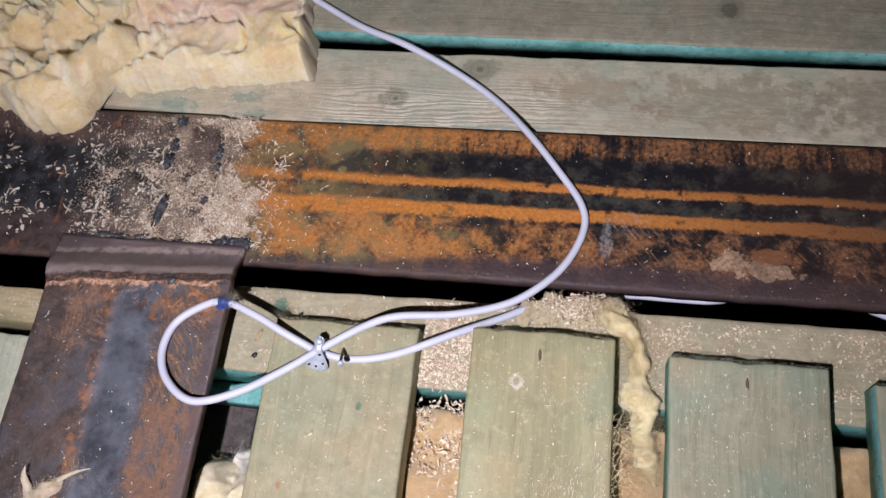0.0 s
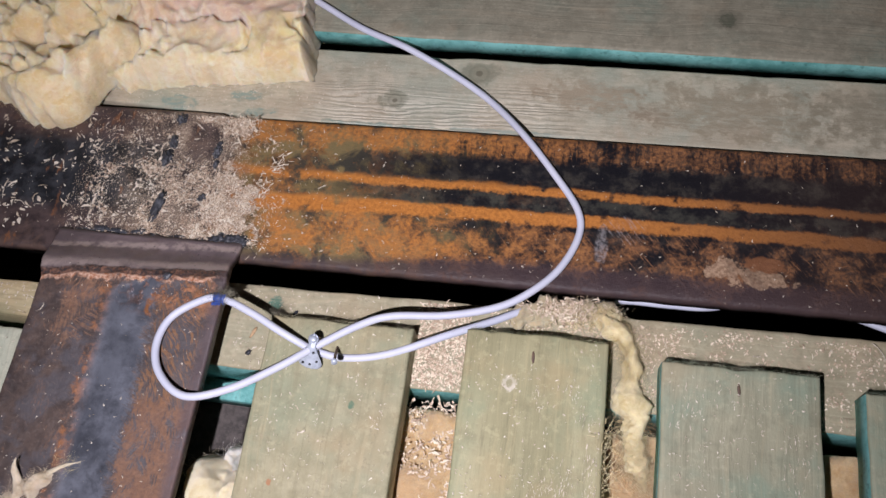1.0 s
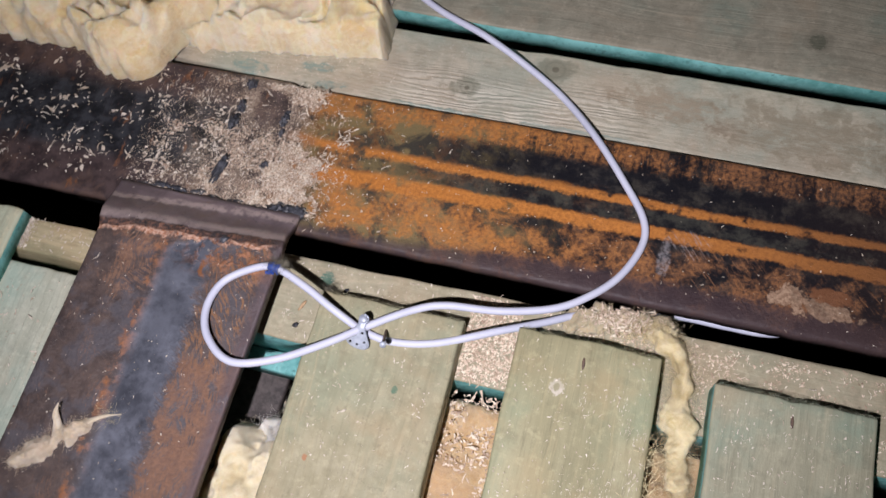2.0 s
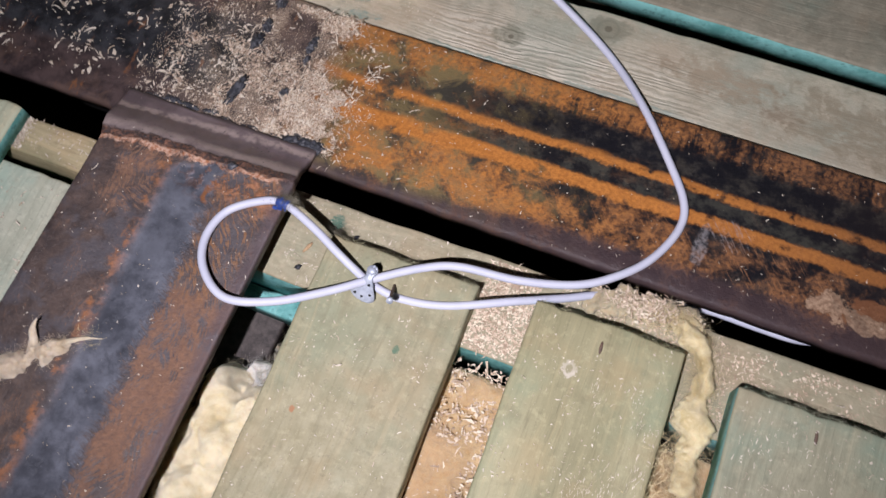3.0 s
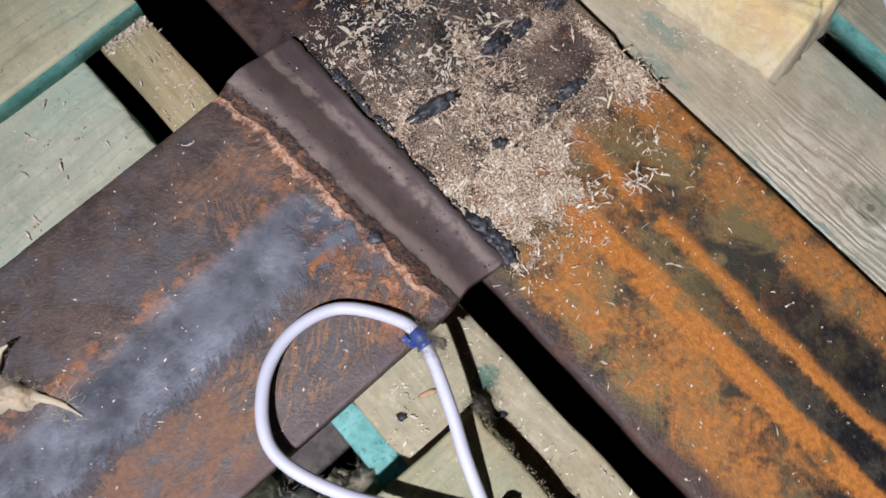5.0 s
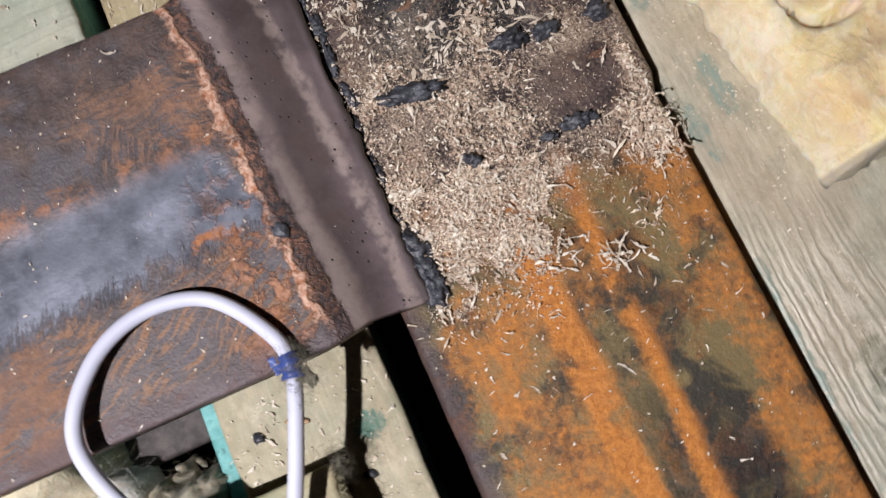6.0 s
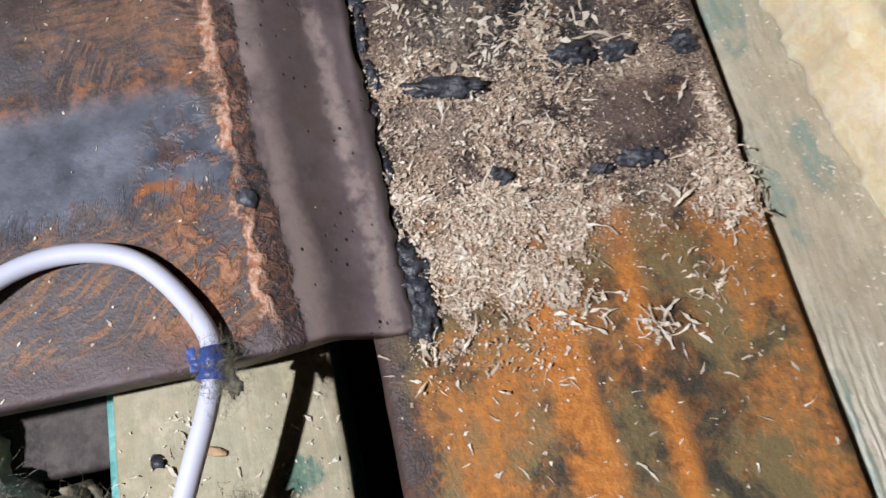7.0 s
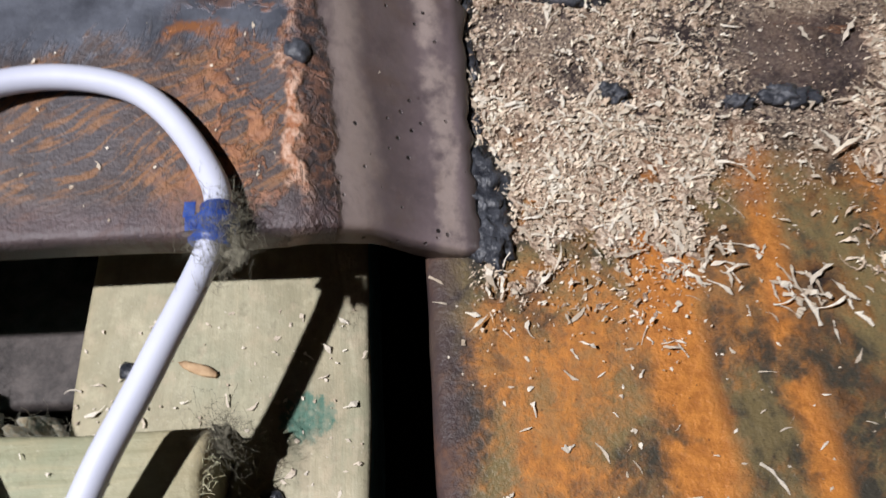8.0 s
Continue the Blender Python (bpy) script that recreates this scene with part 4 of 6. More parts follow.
def wool_mass(name, x0, x1, y1, front, base, height, crumple, rims, material, parent, seed, cell=0.0016, label=""):
    """A torn mass of wool from a front line y = front(x) back to y1; rims are the roundings in front, at the sides and right end."""
    nx, rows_ = int((x1 - x0) / cell), int((y1 - 0.09) / cell)
    verts, faces = [], []
    for j in range(rows_ + 1):
        for i in range(nx + 1):
            x, d = x0 + (x1 - x0) * i / nx, max(0.0, (j - 1) * cell)
            y = front(x) + d + math.exp(-d / 0.012) * (0.24 * crumple(x, front(x)) * fbm(x * 75, d * 90, seed, 3) + 0.0012 * fbm(x * 230, d * 260, seed, 3))
            face = max(0.0, 1 - d / 0.034)
            y -= face * (0.006 * fbm(x * 42, d * 55, seed + 5, 2) + 0.0022 * fbm(x * 120, d * 140, seed + 6, 2)) * min(1.0, d / 0.004)
            ends = min((x - x0) / rims[1], (x1 - 0.11 * max(0.0, y - 0.138) - x) / rims[2], (y1 - y) / 0.02)
            e = max(0.0, min(1.0, (d if j else -1.0) / rims[0], ends))
            e = math.sqrt(1 - (1 - e) ** 2)
            h = height + crumple(x, y) * billow(x, y, seed) - 0.014 * crease(x, y, seed)
            verts.append((x + 0.0016 * fbm(x * 110, y * 110, seed + 1, 2), y + 0.0012 * fbm(x * 110, y * 110, seed + 2, 2), base + max(0.002, h) * e))
    for j in range(rows_):
        for i in range(nx):
            q = (j * (nx + 1) + i, j * (nx + 1) + i + 1, (j + 1) * (nx + 1) + i + 1, (j + 1) * (nx + 1) + i)
            if max(verts[k][2] for k in q) > base + 1e-6:
                faces.append(q)
    return link(name, verts, faces, material, parent, label)


def tufts(name, places, material, parent, rng, cuts=3, rag=0.45, label=""):
    """Many soft ragged lumps in one mesh; places are (x, y, z, rx, ry, rz)."""
    bm = bmesh.new()
    bmesh.ops.create_icosphere(bm, subdivisions=cuts, radius=1)
    ball = [v.co.copy() for v in bm.verts]
    corners = [tuple(v.index for v in f.verts) for f in bm.faces]
    bm.free()
    verts, faces = [], []
    for x, y, z, rx, ry, rz in places:
        turn, seed, start = rng.uniform(0, 6.283), rng.uniform(0, 50), len(verts)
        ca, sa = math.cos(turn), math.sin(turn)
        for c in ball:
            k = 1 + rag * (fbm(c.x * 1.3 + seed, c.y * 1.3, c.z * 1.3 + seed, 2) + 0.9 * abs(fbm(c.x * 2.6, c.y * 2.6 + seed, c.z * 2.6, 3)))
            u, v = c.x * rx * k, c.y * ry * k
            verts.append((x + u * ca - v * sa, y + u * sa + v * ca, z + c.z * rz * k))
        faces += [tuple(start + i for i in f) for f in corners]
    return tagged(link(name, verts, faces, material, parent, label), kind="stuff")


def chips(name, places, material, parent=None, length=(0.0012, 0.004), width=(0.0003, 0.0009), rng=None, curl=0.8, lift=0.0006, kind="", label="", segs=3, aim=None):
    """Many curled slivers in one mesh; places are (x, y, z)."""
    verts, faces = [], []
    for x, y, z in places:
        L, w = rng.uniform(*length) , rng.uniform(*width)
        L *= rng.choice((0.5, 0.8, 1.0, 1.0, 1.5))
        a, bend, tilt = rng.uniform(0, 6.283) if aim is None else rng.gauss(aim, 0.22), rng.uniform(-curl, curl), rng.uniform(-0.25, 0.25)
        hump, twist = rng.uniform(0.0, 0.22) * L, rng.uniform(-0.7, 0.7)
        px, py = x, y
        start = len(verts)
        for k in range(segs + 1):
            s = k / segs
            q = a + bend * (s - 0.5) * 2
            if k:
                px, py = px + L / segs * math.cos(q), py + L / segs * math.sin(q)
            ww = w * rng.choice((0.3, 0.6, 0.9, 1.3)) * (0.25 if k in (0, segs) and rng.random() < 0.7 else 1.0) * 0.5
            nx, ny = -math.sin(q) * ww, math.cos(q) * ww
            h = z + 0.00025 + lift * rng.random() * 0.3 + hump * math.sin(math.pi * s) + max(0.0, tilt) * L * s
            t = twist * (s - 0.5) * ww
            ka, kb = rng.uniform(0.3, 1.5), rng.uniform(0.3, 1.5)
            verts.append((px + nx * ka, py + ny * ka, h + abs(t) + t))
            verts.append((px - nx * kb, py - ny * kb, h + abs(t) - t))
        for k in range(segs):
            b = start + 2 * k
            faces.append((b, b + 2, b + 3, b + 1))
    ob = link(name, verts, faces, material, parent, label, False)
    return tagged(ob, kind=kind) if kind else ob


def grains(name, places, material, parent, rng, size=(0.0003, 0.0011), lift=0.0015, lean=0.2):
    """Flat ragged crumbs, each tilted its own way, in one mesh."""
    verts, faces = [], []
    for x, y, z in places:
        r, a, count = rng.uniform(*size), rng.uniform(0, 6.283), rng.choice((4, 4, 5))
        tx, ty, up = rng.gauss(0, lean), rng.gauss(0, lean), z + rng.random() ** 2 * lift
        long = rng.uniform(0.8, 2.4)
        ca, sa = math.cos(a), math.sin(a)
        start = len(verts)
        for k in range(count):
            q = 6.283 * k / count + rng.uniform(-0.35, 0.35)
            u, v = 0.5 * r * long * math.cos(q), 0.5 * r * math.sin(q) * rng.uniform(0.7, 1.2)
            px, py = u * ca - v * sa, u * sa + v * ca
            verts.append((x + px, y + py, up + abs(tx) * r * 0.5 + abs(ty) * r * 0.5 + tx * px + ty * py + 0.0001))
        faces.append(tuple(range(start, start + count)))
    return tagged(link(name, verts, faces, material, parent, "", False), kind="stuff")


def hairs(name, anchors, material, parent, rng, length=(0.006, 0.018), width=0.00003, rise=0.3, label=""):
    """Thin loose fibres that start at the anchors."""
    verts, faces = [], []
    for p in anchors:
        q, L = Vector(p), rng.uniform(*length)
        way = Vector((rng.gauss(0, 1), rng.gauss(0, 1), rng.gauss(0.2, rise))).normalized()
        start = len(verts)
        for k in range(5):
            side = way.cross(Vector((rng.gauss(0, 0.3), rng.gauss(0, 0.3), 1))).normalized() * width
            verts += [q + side, q - side]
            way = (way + Vector((rng.gauss(0, 0.35), rng.gauss(0, 0.35), rng.gauss(-0.05, 0.25)))).normalized()
            q = q + way * L / 4
        for k in range(4):
            b = start + 2 * k
            faces.append((b, b + 2, b + 3, b + 1))
    ob = link(name, verts, faces, material, parent, label, False)
    return tagged(ob, kind="stuff")


def scatter(rng, count, x0, x1, y0, y1, z, density=None):
    out = []
    while len(out) < count:
        x, y = rng.uniform(x0, x1), rng.uniform(y0, y1)
        if density is None or rng.random() < density(x, y):
            out.append((x, y, z(x, y) if callable(z) else z))
    return out


def pebble(name, x, y, z, rx, ry, rz, turn, material, parent=None, seed=0.0, label="", cuts=3, rag=0.35):
    """A small irregular lump that sits on z."""
    bm = bmesh.new()
    bmesh.ops.create_icosphere(bm, subdivisions=cuts, radius=1)
    for v in bm.verts:
        k = 1 + rag * fbm(v.co.x * 1.6 * rx / ry + seed, v.co.y * 1.6, v.co.z * 1.6 + seed, 4)
        v.co = Vector((v.co.x * rx * k, v.co.y * ry * k, v.co.z * rz * k))
    bmesh.ops.transform(bm, matrix=Matrix.Translation((x, y, z)) @ Matrix.Rotation(turn, 4, "Z"), verts=bm.verts)
    ob = part(name, bm, material, parent, label)
    return ob


# ---- the void: ground, and unseen walls and ceiling added for bounced light ----
def box(name, x0, x1, y0, y1, z0, z1, material, label, category):
    bm = bmesh.new()
    bmesh.ops.create_cube(bm, size=1)
    for v in bm.verts:
        v.co = Vector(((x0 + x1) / 2 + v.co.x * (x1 - x0), (y0 + y1) / 2 + v.co.y * (y1 - y0), (z0 + z1) / 2 + v.co.z * (z1 - z0)))
    return tagged(part(name, bm, material, None, "", False), label, category, "", "structure")


box("ground", -1.3, 1.5, -1.1, 1.1, -0.12, 0.08, SOIL, "dark bare soil under the floor void", "ground")
box("wall_west", -1.3, -1.2, -1.1, 1.1, 0.0, 1.2, ENCLOSURE_WALL, "unseen dark wall added to close the void", "wall")
box("wall_east", 1.4, 1.5, -1.1, 1.1, 0.0, 1.2, ENCLOSURE_WALL, "unseen dark wall added to close the void", "wall")
box("wall_north", -1.2, 1.4, 1.0, 1.1, 0.0, 1.2, ENCLOSURE_WALL, "unseen dark wall added to close the void", "wall")
box("wall_south", -1.2, 1.4, -1.1, -1.0, 0.0, 1.2, ENCLOSURE_WALL, "unseen dark wall added to close the void", "wall")
box("ceiling", -1.3, 1.5, -1.1, 1.1, 1.2, 1.25, ENCLOSURE_COVER, "unseen dark cover added over the void", "ceiling")

rng = random.Random(11)

# ---- long steel beam ----
beam_a = thing("steel_beam", "long steel beam with rust lines and worn black coating, dusted with sawdust", "steel beam", "steel beams")


def rim_a(x, y):
    ragged = 0.0006 * fbm(x * 60, 3.0, 1.0, 4)
    near = max(0.0, 1 - y / 0.02)
    if x < -0.0405:
        return (0.0, ragged * near - 0.0042 * near + 0.0022 * max(0.0, (y - 0.08) / 0.022), 0.00025 * fbm(x * 90, y * 90, 4.0, 4))
    return (0.0, ragged * near, 0.00025 * fbm(x * 90, y * 90, 4.0, 4))


plate("top_flange", -1.15, 1.35, 0.0, 0.102, Z_A, 0.0085, STEEL_A, beam_a, 0.003, 0.006, 0.0, 0.0, rim_a, None, 1.0, 0.005)
plate("web", -1.15, 1.35, 0.048, 0.054, Z_A - 0.0085, 0.233, STEEL_DUSTY, beam_a, 0.0005, 0.3)
plate("bottom_flange", -1.15, 1.35, 0.0, 0.102, 0.0085, 0.0085, STEEL_DUSTY, beam_a, 0.002, 0.3)

# ---- cross beam, welded over the long one ----
beam_b = thing("steel_beam", "rusted steel cross beam with smooth grey strip, welded onto the long beam", "steel beam", "steel beams")


def lip_b(x, y):
    """The flange runs flat, swells at the weld line and sinks as a hollow lip onto the long beam."""
    z = 0.0
    if y > -0.030:
        z += 0.0012 * math.exp(-((y + 0.0225) / 0.003) ** 2) * (0.6 + 0.8 * fbm(x * 110, y * 160, 2.0, 3))
    if y > -0.019:
        s = min(1.0, (y + 0.019) / 0.028)
        z -= 0.0145 * s * s * (3 - 2 * s) + 0.0018 * math.sin(math.pi * s)
        z += 0.0010 * math.exp(-((y - 0.0035) / 0.0025) ** 2)
    z += 0.0005 * fbm(x * 70, y * 70, 6.0, 4)
    dx = 0.0
    mid = math.exp(-((y + 0.009) / 0.008) ** 2)
    if x > -0.02:
        dx = -(0.0026 * mid + 0.0030 * max(0.0, min(1.0, (y + 0.012) / 0.012))) * (x + 0.02) / 0.02
    if x < -0.09 and y > -0.03:
        dx = -0.009 * min(1.0, (y + 0.03) / 0.03) * (-0.09 - x) / 0.027
    dy = 0.0
    if y > -0.004:
        dy = (y + 0.004) / 0.016 * (0.0016 * fbm(x * 40, 2.0, 5.0, 4) + 0.0014 * fbm(x * 260, 2.0, 8.0, 3))
    return (dx, dy, z)


plate("top_flange", -0.117, -0.0014, -0.95, 0.0098, Z_B, 0.0062, STEEL_B, beam_b, 0.0012, 0.0025, 0.0, 0.0, lip_b, None, 2.0, 0.0022)
plate("web", -0.061, -0.055, -0.95, -0.03, Z_B - 0.0062, 0.0715, STEEL_DUSTY, beam_b, 0.0005, 0.2)
plate("bottom_flange", -0.117, 0.001, -0.95, -0.03, 0.1905, 0.0085, STEEL_DUSTY, beam_b, 0.002, 0.03)
BEADS = ((-0.112, 0.0105, 0.006, 0.0016), (-0.100, 0.0125, 0.005, 0.0020), (-0.088, 0.0120, 0.0065, 0.0015), (-0.074, 0.0125, 0.005, 0.0019), (-0.062, 0.0105, 0.006, 0.0016),
         (-0.049, 0.0105, 0.0062, 0.0020), (-0.038, 0.0095, 0.004, 0.0022), (-0.0330, 0.0095, 0.0060, 0.0026), (-0.0185, 0.0112, 0.0105, 0.0042), (-0.0085, 0.0118, 0.0070, 0.0036))
for k, (x, y, rx, ry) in enumerate(BEADS):
    pebble("weld_bead", x, y, Z_A + (0.0010 if k > 7 else 0.0002), rx, ry, 0.0020 if k > 7 else 0.0012, 0.12 * math.sin(k * 2.7) + (0.10 if k > 7 else 0.0), SLAG, beam_b, k * 3.1, "" if k else "black glassy weld bead", 4, 0.55)
pebble("weld_spatter", -0.0375, -0.0215, Z_B + 0.0006, 0.0030, 0.0022, 0.0016, 0.3, SLAG, beam_b, 5.0, "black weld spatter")
pebble("weld_spatter", -0.0055, 0.0105, Z_A + 0.001, 0.0040, 0.0030, 0.0020, 0.9, SLAG, beam_b, 8.0, "black weld spatter")

# slag lumps lying on the long beam
for x, y, rx, ry, turn, seed in ((-0.0668, 0.031, 0.0108, 0.0030, 1.40, 1.0), (-0.0372, 0.0745, 0.0058, 0.0024, 1.5, 2.0), (-0.0390, 0.0390, 0.0034, 0.0020, 0.9, 3.0), (-0.0705, 0.066, 0.0060, 0.0030, 1.4, 4.0),
                                 (-0.0690, 0.0780, 0.0048, 0.0028, 1.7, 6.0), (-0.0680, 0.0965, 0.0040, 0.0030, 1.2, 7.0), (-0.0360, 0.0640, 0.0028, 0.0014, 1.3, 9.0)):
    tagged(pebble("slag_lump", x, y, Z_A + 0.0008, rx, ry, 0.0025, turn, SLAG, None, seed, "", 4, 0.5), "black weld slag lump lying in sawdust on steel", "slag lump", "slag lumps")

# ---- joists and boards ----
joist = plate("joist", -0.052, 0.95, -0.064, -0.011, Z_W, 0.0495, JOIST_WOOD, None, 0.0016, 0.008, 0.0012, 0.0006, None, TURQUOISE, 3.0)
for v in joist.data.vertices:
    if v.co.y > -0.03 and v.co.x > 0.05:
        v.co.y += 0.009 * (v.co.x - 0.05)
tagged(joist, "sawn pine joist beside the steel beam, strewn with wood chips", "joist", "joists")
batten = plate("batten", -0.052, 0.052, -0.0775, -0.0646, 0.2060, 0.0150, TURQUOISE, None, 0.0012, 0.008, 0.0006, 0.0004, None, None, 5.0)
tagged(batten, "turquoise-stained batten fixed along the side of the joist", "batten")
joist_left = plate("joist", -0.300, -0.066, -0.0490, -0.027, 0.2496, 0.0585, LEFT_WOOD, None, 0.0016, 0.01, 0.001, 0.0005, None, None, 4.0)
tagged(joist_left, "pale pine joist end tucked into the steel cross beam", "joist", "joists")
BOARDS = (
    # x0, x1, end, top, thick, material, label
    (0.0265, 0.1105, -0.0350, Z_P, 0.018, PALE_WOOD, "olive treated pine plank under the cable clip"),
    (0.1415, 0.2205, -0.0315, Z_P, 0.018, OLIVE_WOOD, "dull green treated plank with a white scuffed spot"),
    (0.2490, 0.3300, -0.038, Z_P, 0.018, GREEN_WOOD, "green treated pine plank with a nail mark"),
    (0.3525, 0.4340, -0.044, Z_P, 0.018, GREEN_WOOD, "green treated pine plank resting on the joist"),
    (-0.3000, -0.0900, -0.0573, 0.2505, 0.0600, LEFT_GREEN, "pale green plank tucked under the cross beam"),
    (-0.2700, -0.1745, -0.026, 0.2615, 0.0108, LEFT_PALE, "thick pale plank with turquoise edge"),
)
for k, (x0, x1, end, top, thick, mat, label) in enumerate(BOARDS):
    lean = (0.0045, 0.0035, 0.001, -0.001, 0.0, 0.0)[k]
    ob = plate("plank", x0, x1, -0.62, end, top, thick, mat, None, 0.0017, 0.006, 0.0010, 0.0004,
               lambda x, y, e=end, l=lean: (-l * (y - e) * 1.0, 0.0012 * fbm(x * 120, 1.0, e * 90, 3) * max(0.0, 1 - (e - y) / 0.01), 0.0), TURQUOISE if k != 0 else PALE_WOOD, k * 4.0, 0.012)
    tagged(ob, label, "plank", "planks over the joist")


for ob, x, y in ((bpy.data.objects["plank.001"], 0.1795, -0.0440), (bpy.data.objects["plank.002"], 0.2885, -0.0500)):
    pebble("nail_head", x, y, Z_P + 0.0001, 0.0009, 0.0036, 0.0004, 0.05, NAIL, ob, 3.0, "dark sunken nail head", 2, 0.2)


for ob, (x0, x1, end, top, thick, mat, label) in zip([bpy.data.objects[n] for n in ("plank", "plank.001", "plank.002", "plank.003")], BOARDS):
    hairs("end_fibre", [(rng.uniform(x0 + 0.001, x1 - 0.001), end + rng.gauss(0, 0.0004), top - rng.random() * 0.004) for _ in range(420)], mat, ob, rng, (0.0008, 0.0030), 0.00006, 0.25, "short torn fibres at the sawn end")


def edge_t1(x, y):
    near = max(0.0, 1 - (y - 0.1045) / 0.03)
    cut = 0.0
    if x < -0.04:
        cut = 0.0030 + min(0.006, (-0.04 - x) * 0.055)
    far = max(0.0, 1 - (0.1655 - y) / 0.03)
    chip = -0.0028 * max(0.0, fbm(x * 34, 5.0, 7.0, 4) - 0.12) - 0.010 * (x - 0.05)
    return (0.0, near * (cut + 0.0008 * fbm(x * 80, 2.0, 2.0, 4)) + far * chip, 0.0004 * fbm(x * 12, y * 160, 1.0, 3))


def edge_t2(x, y):
    near = max(0.0, 1 - (y - 0.1700) / 0.04)
    return (0.0, near * (0.0015 - 0.016 * x + 0.0007 * fbm(x * 55, 4.0, 9.0, 4)), 0.0004 * fbm(x * 14, y * 90, 5.0, 3))


far_1 = plate("timber", -1.1, 1.3, 0.1045, 0.1655, Z_T1, Z_T1, GREY_WOOD, None, 0.0018, 0.008, 0.0, 0.0, edge_t1, GREY_WOOD, 6.0, 0.003)
tagged(far_1, "grey weathered timber against the steel beam", "timber", "timbers behind the beam")
far_2 = plate("timber", -1.1, 1.3, 0.1700, 0.268, Z_T2, 0.0150, GREY_WOOD_2, None, 0.0016, 0.008, 0.0, 0.0, edge_t2, TURQUOISE, 7.0)
tagged(far_2, "grey timber with a turquoise-stained edge", "timber", "timbers behind the beam")

tagged(plate("timber", -1.1, 1.3, 0.235, 0.265, Z_T2 - 0.0150, Z_T2 - 0.0150, GREY_WOOD, None, 0.002, 0.05), "rough timber bearer below the grey board", "timber", "timbers behind the beam")

# ---- mineral wool ----
batt = thing("insulation_batt", "torn yellow mineral wool batt lying over the timbers", "insulation")
def batt_front(x):
    return 0.1366 + 0.123 * x


def tuft_front(x):
    return float(np.interp(x, (-0.45, -0.205, -0.190, -0.173, -0.152, -0.138, -0.1315, -0.124, -0.10), (0.097, 0.100, 0.098, 0.0835, 0.0815, 0.0885, 0.104, 0.122, 0.150)))


wool_mass("wool", -0.40, 0.0128, 0.42, batt_front, Z_T1, 0.0300, lambda x, y: 0.012 + 0.016 * max(0.0, min(1.0, (-0.05 - x) / 0.05)), (0.0075, 0.01, 0.0030), WOOL, batt, 3.0, 0.0018)
wool_mass("torn_tuft", -0.44, -0.105, 0.30, tuft_front, Z_A - 0.002, 0.0330, lambda x, y: 0.040 * max(0.6, min(1.0, (y - 0.076) / 0.035)), (0.017, 0.01, 0.014), WOOL, batt, 17.0, 0.0016, "ragged crumpled flap of torn wool")
for ob in [o for o in bpy.data.objects if o.parent == batt]:
    near = [p for p in ob.data.polygons if p.center.y < 0.26 and p.center.x > -0.26]
    picks = [tuple(rng.choice(near).center + Vector((rng.gauss(0, 0.001), rng.gauss(0, 0.001), 0.0))) for _ in range(14000)]
    hairs("fibre", picks, WOOL, batt, rng, (0.002, 0.007), 0.000022, 0.22)
fringe = [rng.uniform(-0.125, 0.010) for _ in range(900)]
hairs("fibre", [(x, batt_front(x) + 0.001 + rng.gauss(0, 0.0012), Z_T1 + rng.random() * 0.02) for x in fringe] + [(0.0115 + rng.gauss(0, 0.001), rng.uniform(0.14, 0.21), 0.25 + rng.random() * 0.02) for _ in range(120)], FIBRE, batt, rng, (0.002, 0.007), 0.00002)
fringe = [rng.uniform(-0.21, -0.128) for _ in range(700)]
hairs("fibre", [(x, tuft_front(x) + 0.002 + rng.gauss(0, 0.0015), Z_A + rng.random() * 0.012) for x in fringe], FIBRE, batt, rng, (0.002, 0.008), 0.00002)

under = thing("insulation_batt", "mineral wool with sawdust below the planks", "insulation")
heap("wool", 0.055, 0.60, -0.60, -0.0672, 0.0, 0.228, WOOL_LOW, under, 0.0035, 0.006, 0.003, 0.05, 30, 21.0, 0.0, None)
bulge = thing("insulation_piece", "cream mineral wool bulging between plank and cross beam", "insulation")
heap("wool", -0.030, 0.06, -0.30, -0.110, 0.196, 0.041, WOOL_CREAM, bulge, 0.0016, 0.026, 0.010, 0.32, 34, 31.0, 0.012, lambda x, y: 0.02 - max(0.0, -0.006 - x) * 1.2 - max(0.0, y + 0.125) * 0.8, "", 0.35)
heap("white_wool", -0.004, 0.042, -0.146, -0.1035, 0.198, 0.041, WOOL_WHITE, bulge, 0.0014, 0.028, 0.008, 0.3, 30, 35.0, 0.012, lambda x, y: 0.030 - 1.15 * math.hypot((x - 0.021) * 1.05, (y + 0.121) * 0.85), "white wool tuft")
# shreds coloured darker to stand in for the shade beside the plank
heap("shred", 0.004, 0.036, -0.112, -0.074, 0.196, 0.026, WOOL_SHADED, bulge, 0.0011, 0.020, 0.010, 0.5, 60, 38.0, 0.010, lambda x, y: min(0.013 - 0.75 * math.hypot(x - 0.024, (y + 0.094) * 0.8) + 0.006 * fbm(x * 120, y * 120, 1.0, 3), 0.03), "grey torn shreds of wool and film", 0.5)
for ob in [o for o in bpy.data.objects if o.parent == bulge]:
    near = [p for p in ob.data.polygons if p.center.z > 0.193]
    if "fibre" in ob.name:
        continue
    picks = [tuple(rng.choice(near).center + Vector((rng.gauss(0, 0.0008), rng.gauss(0, 0.0008), 0.0))) for _ in range({"s": 700, "w": 5000}[ob.name[0]] if not ob.name.startswith("white") else 1600)]
    hairs("fibre", picks, ob.data.materials[0], bulge, rng, (0.003, 0.008), 0.000026, 0.18)

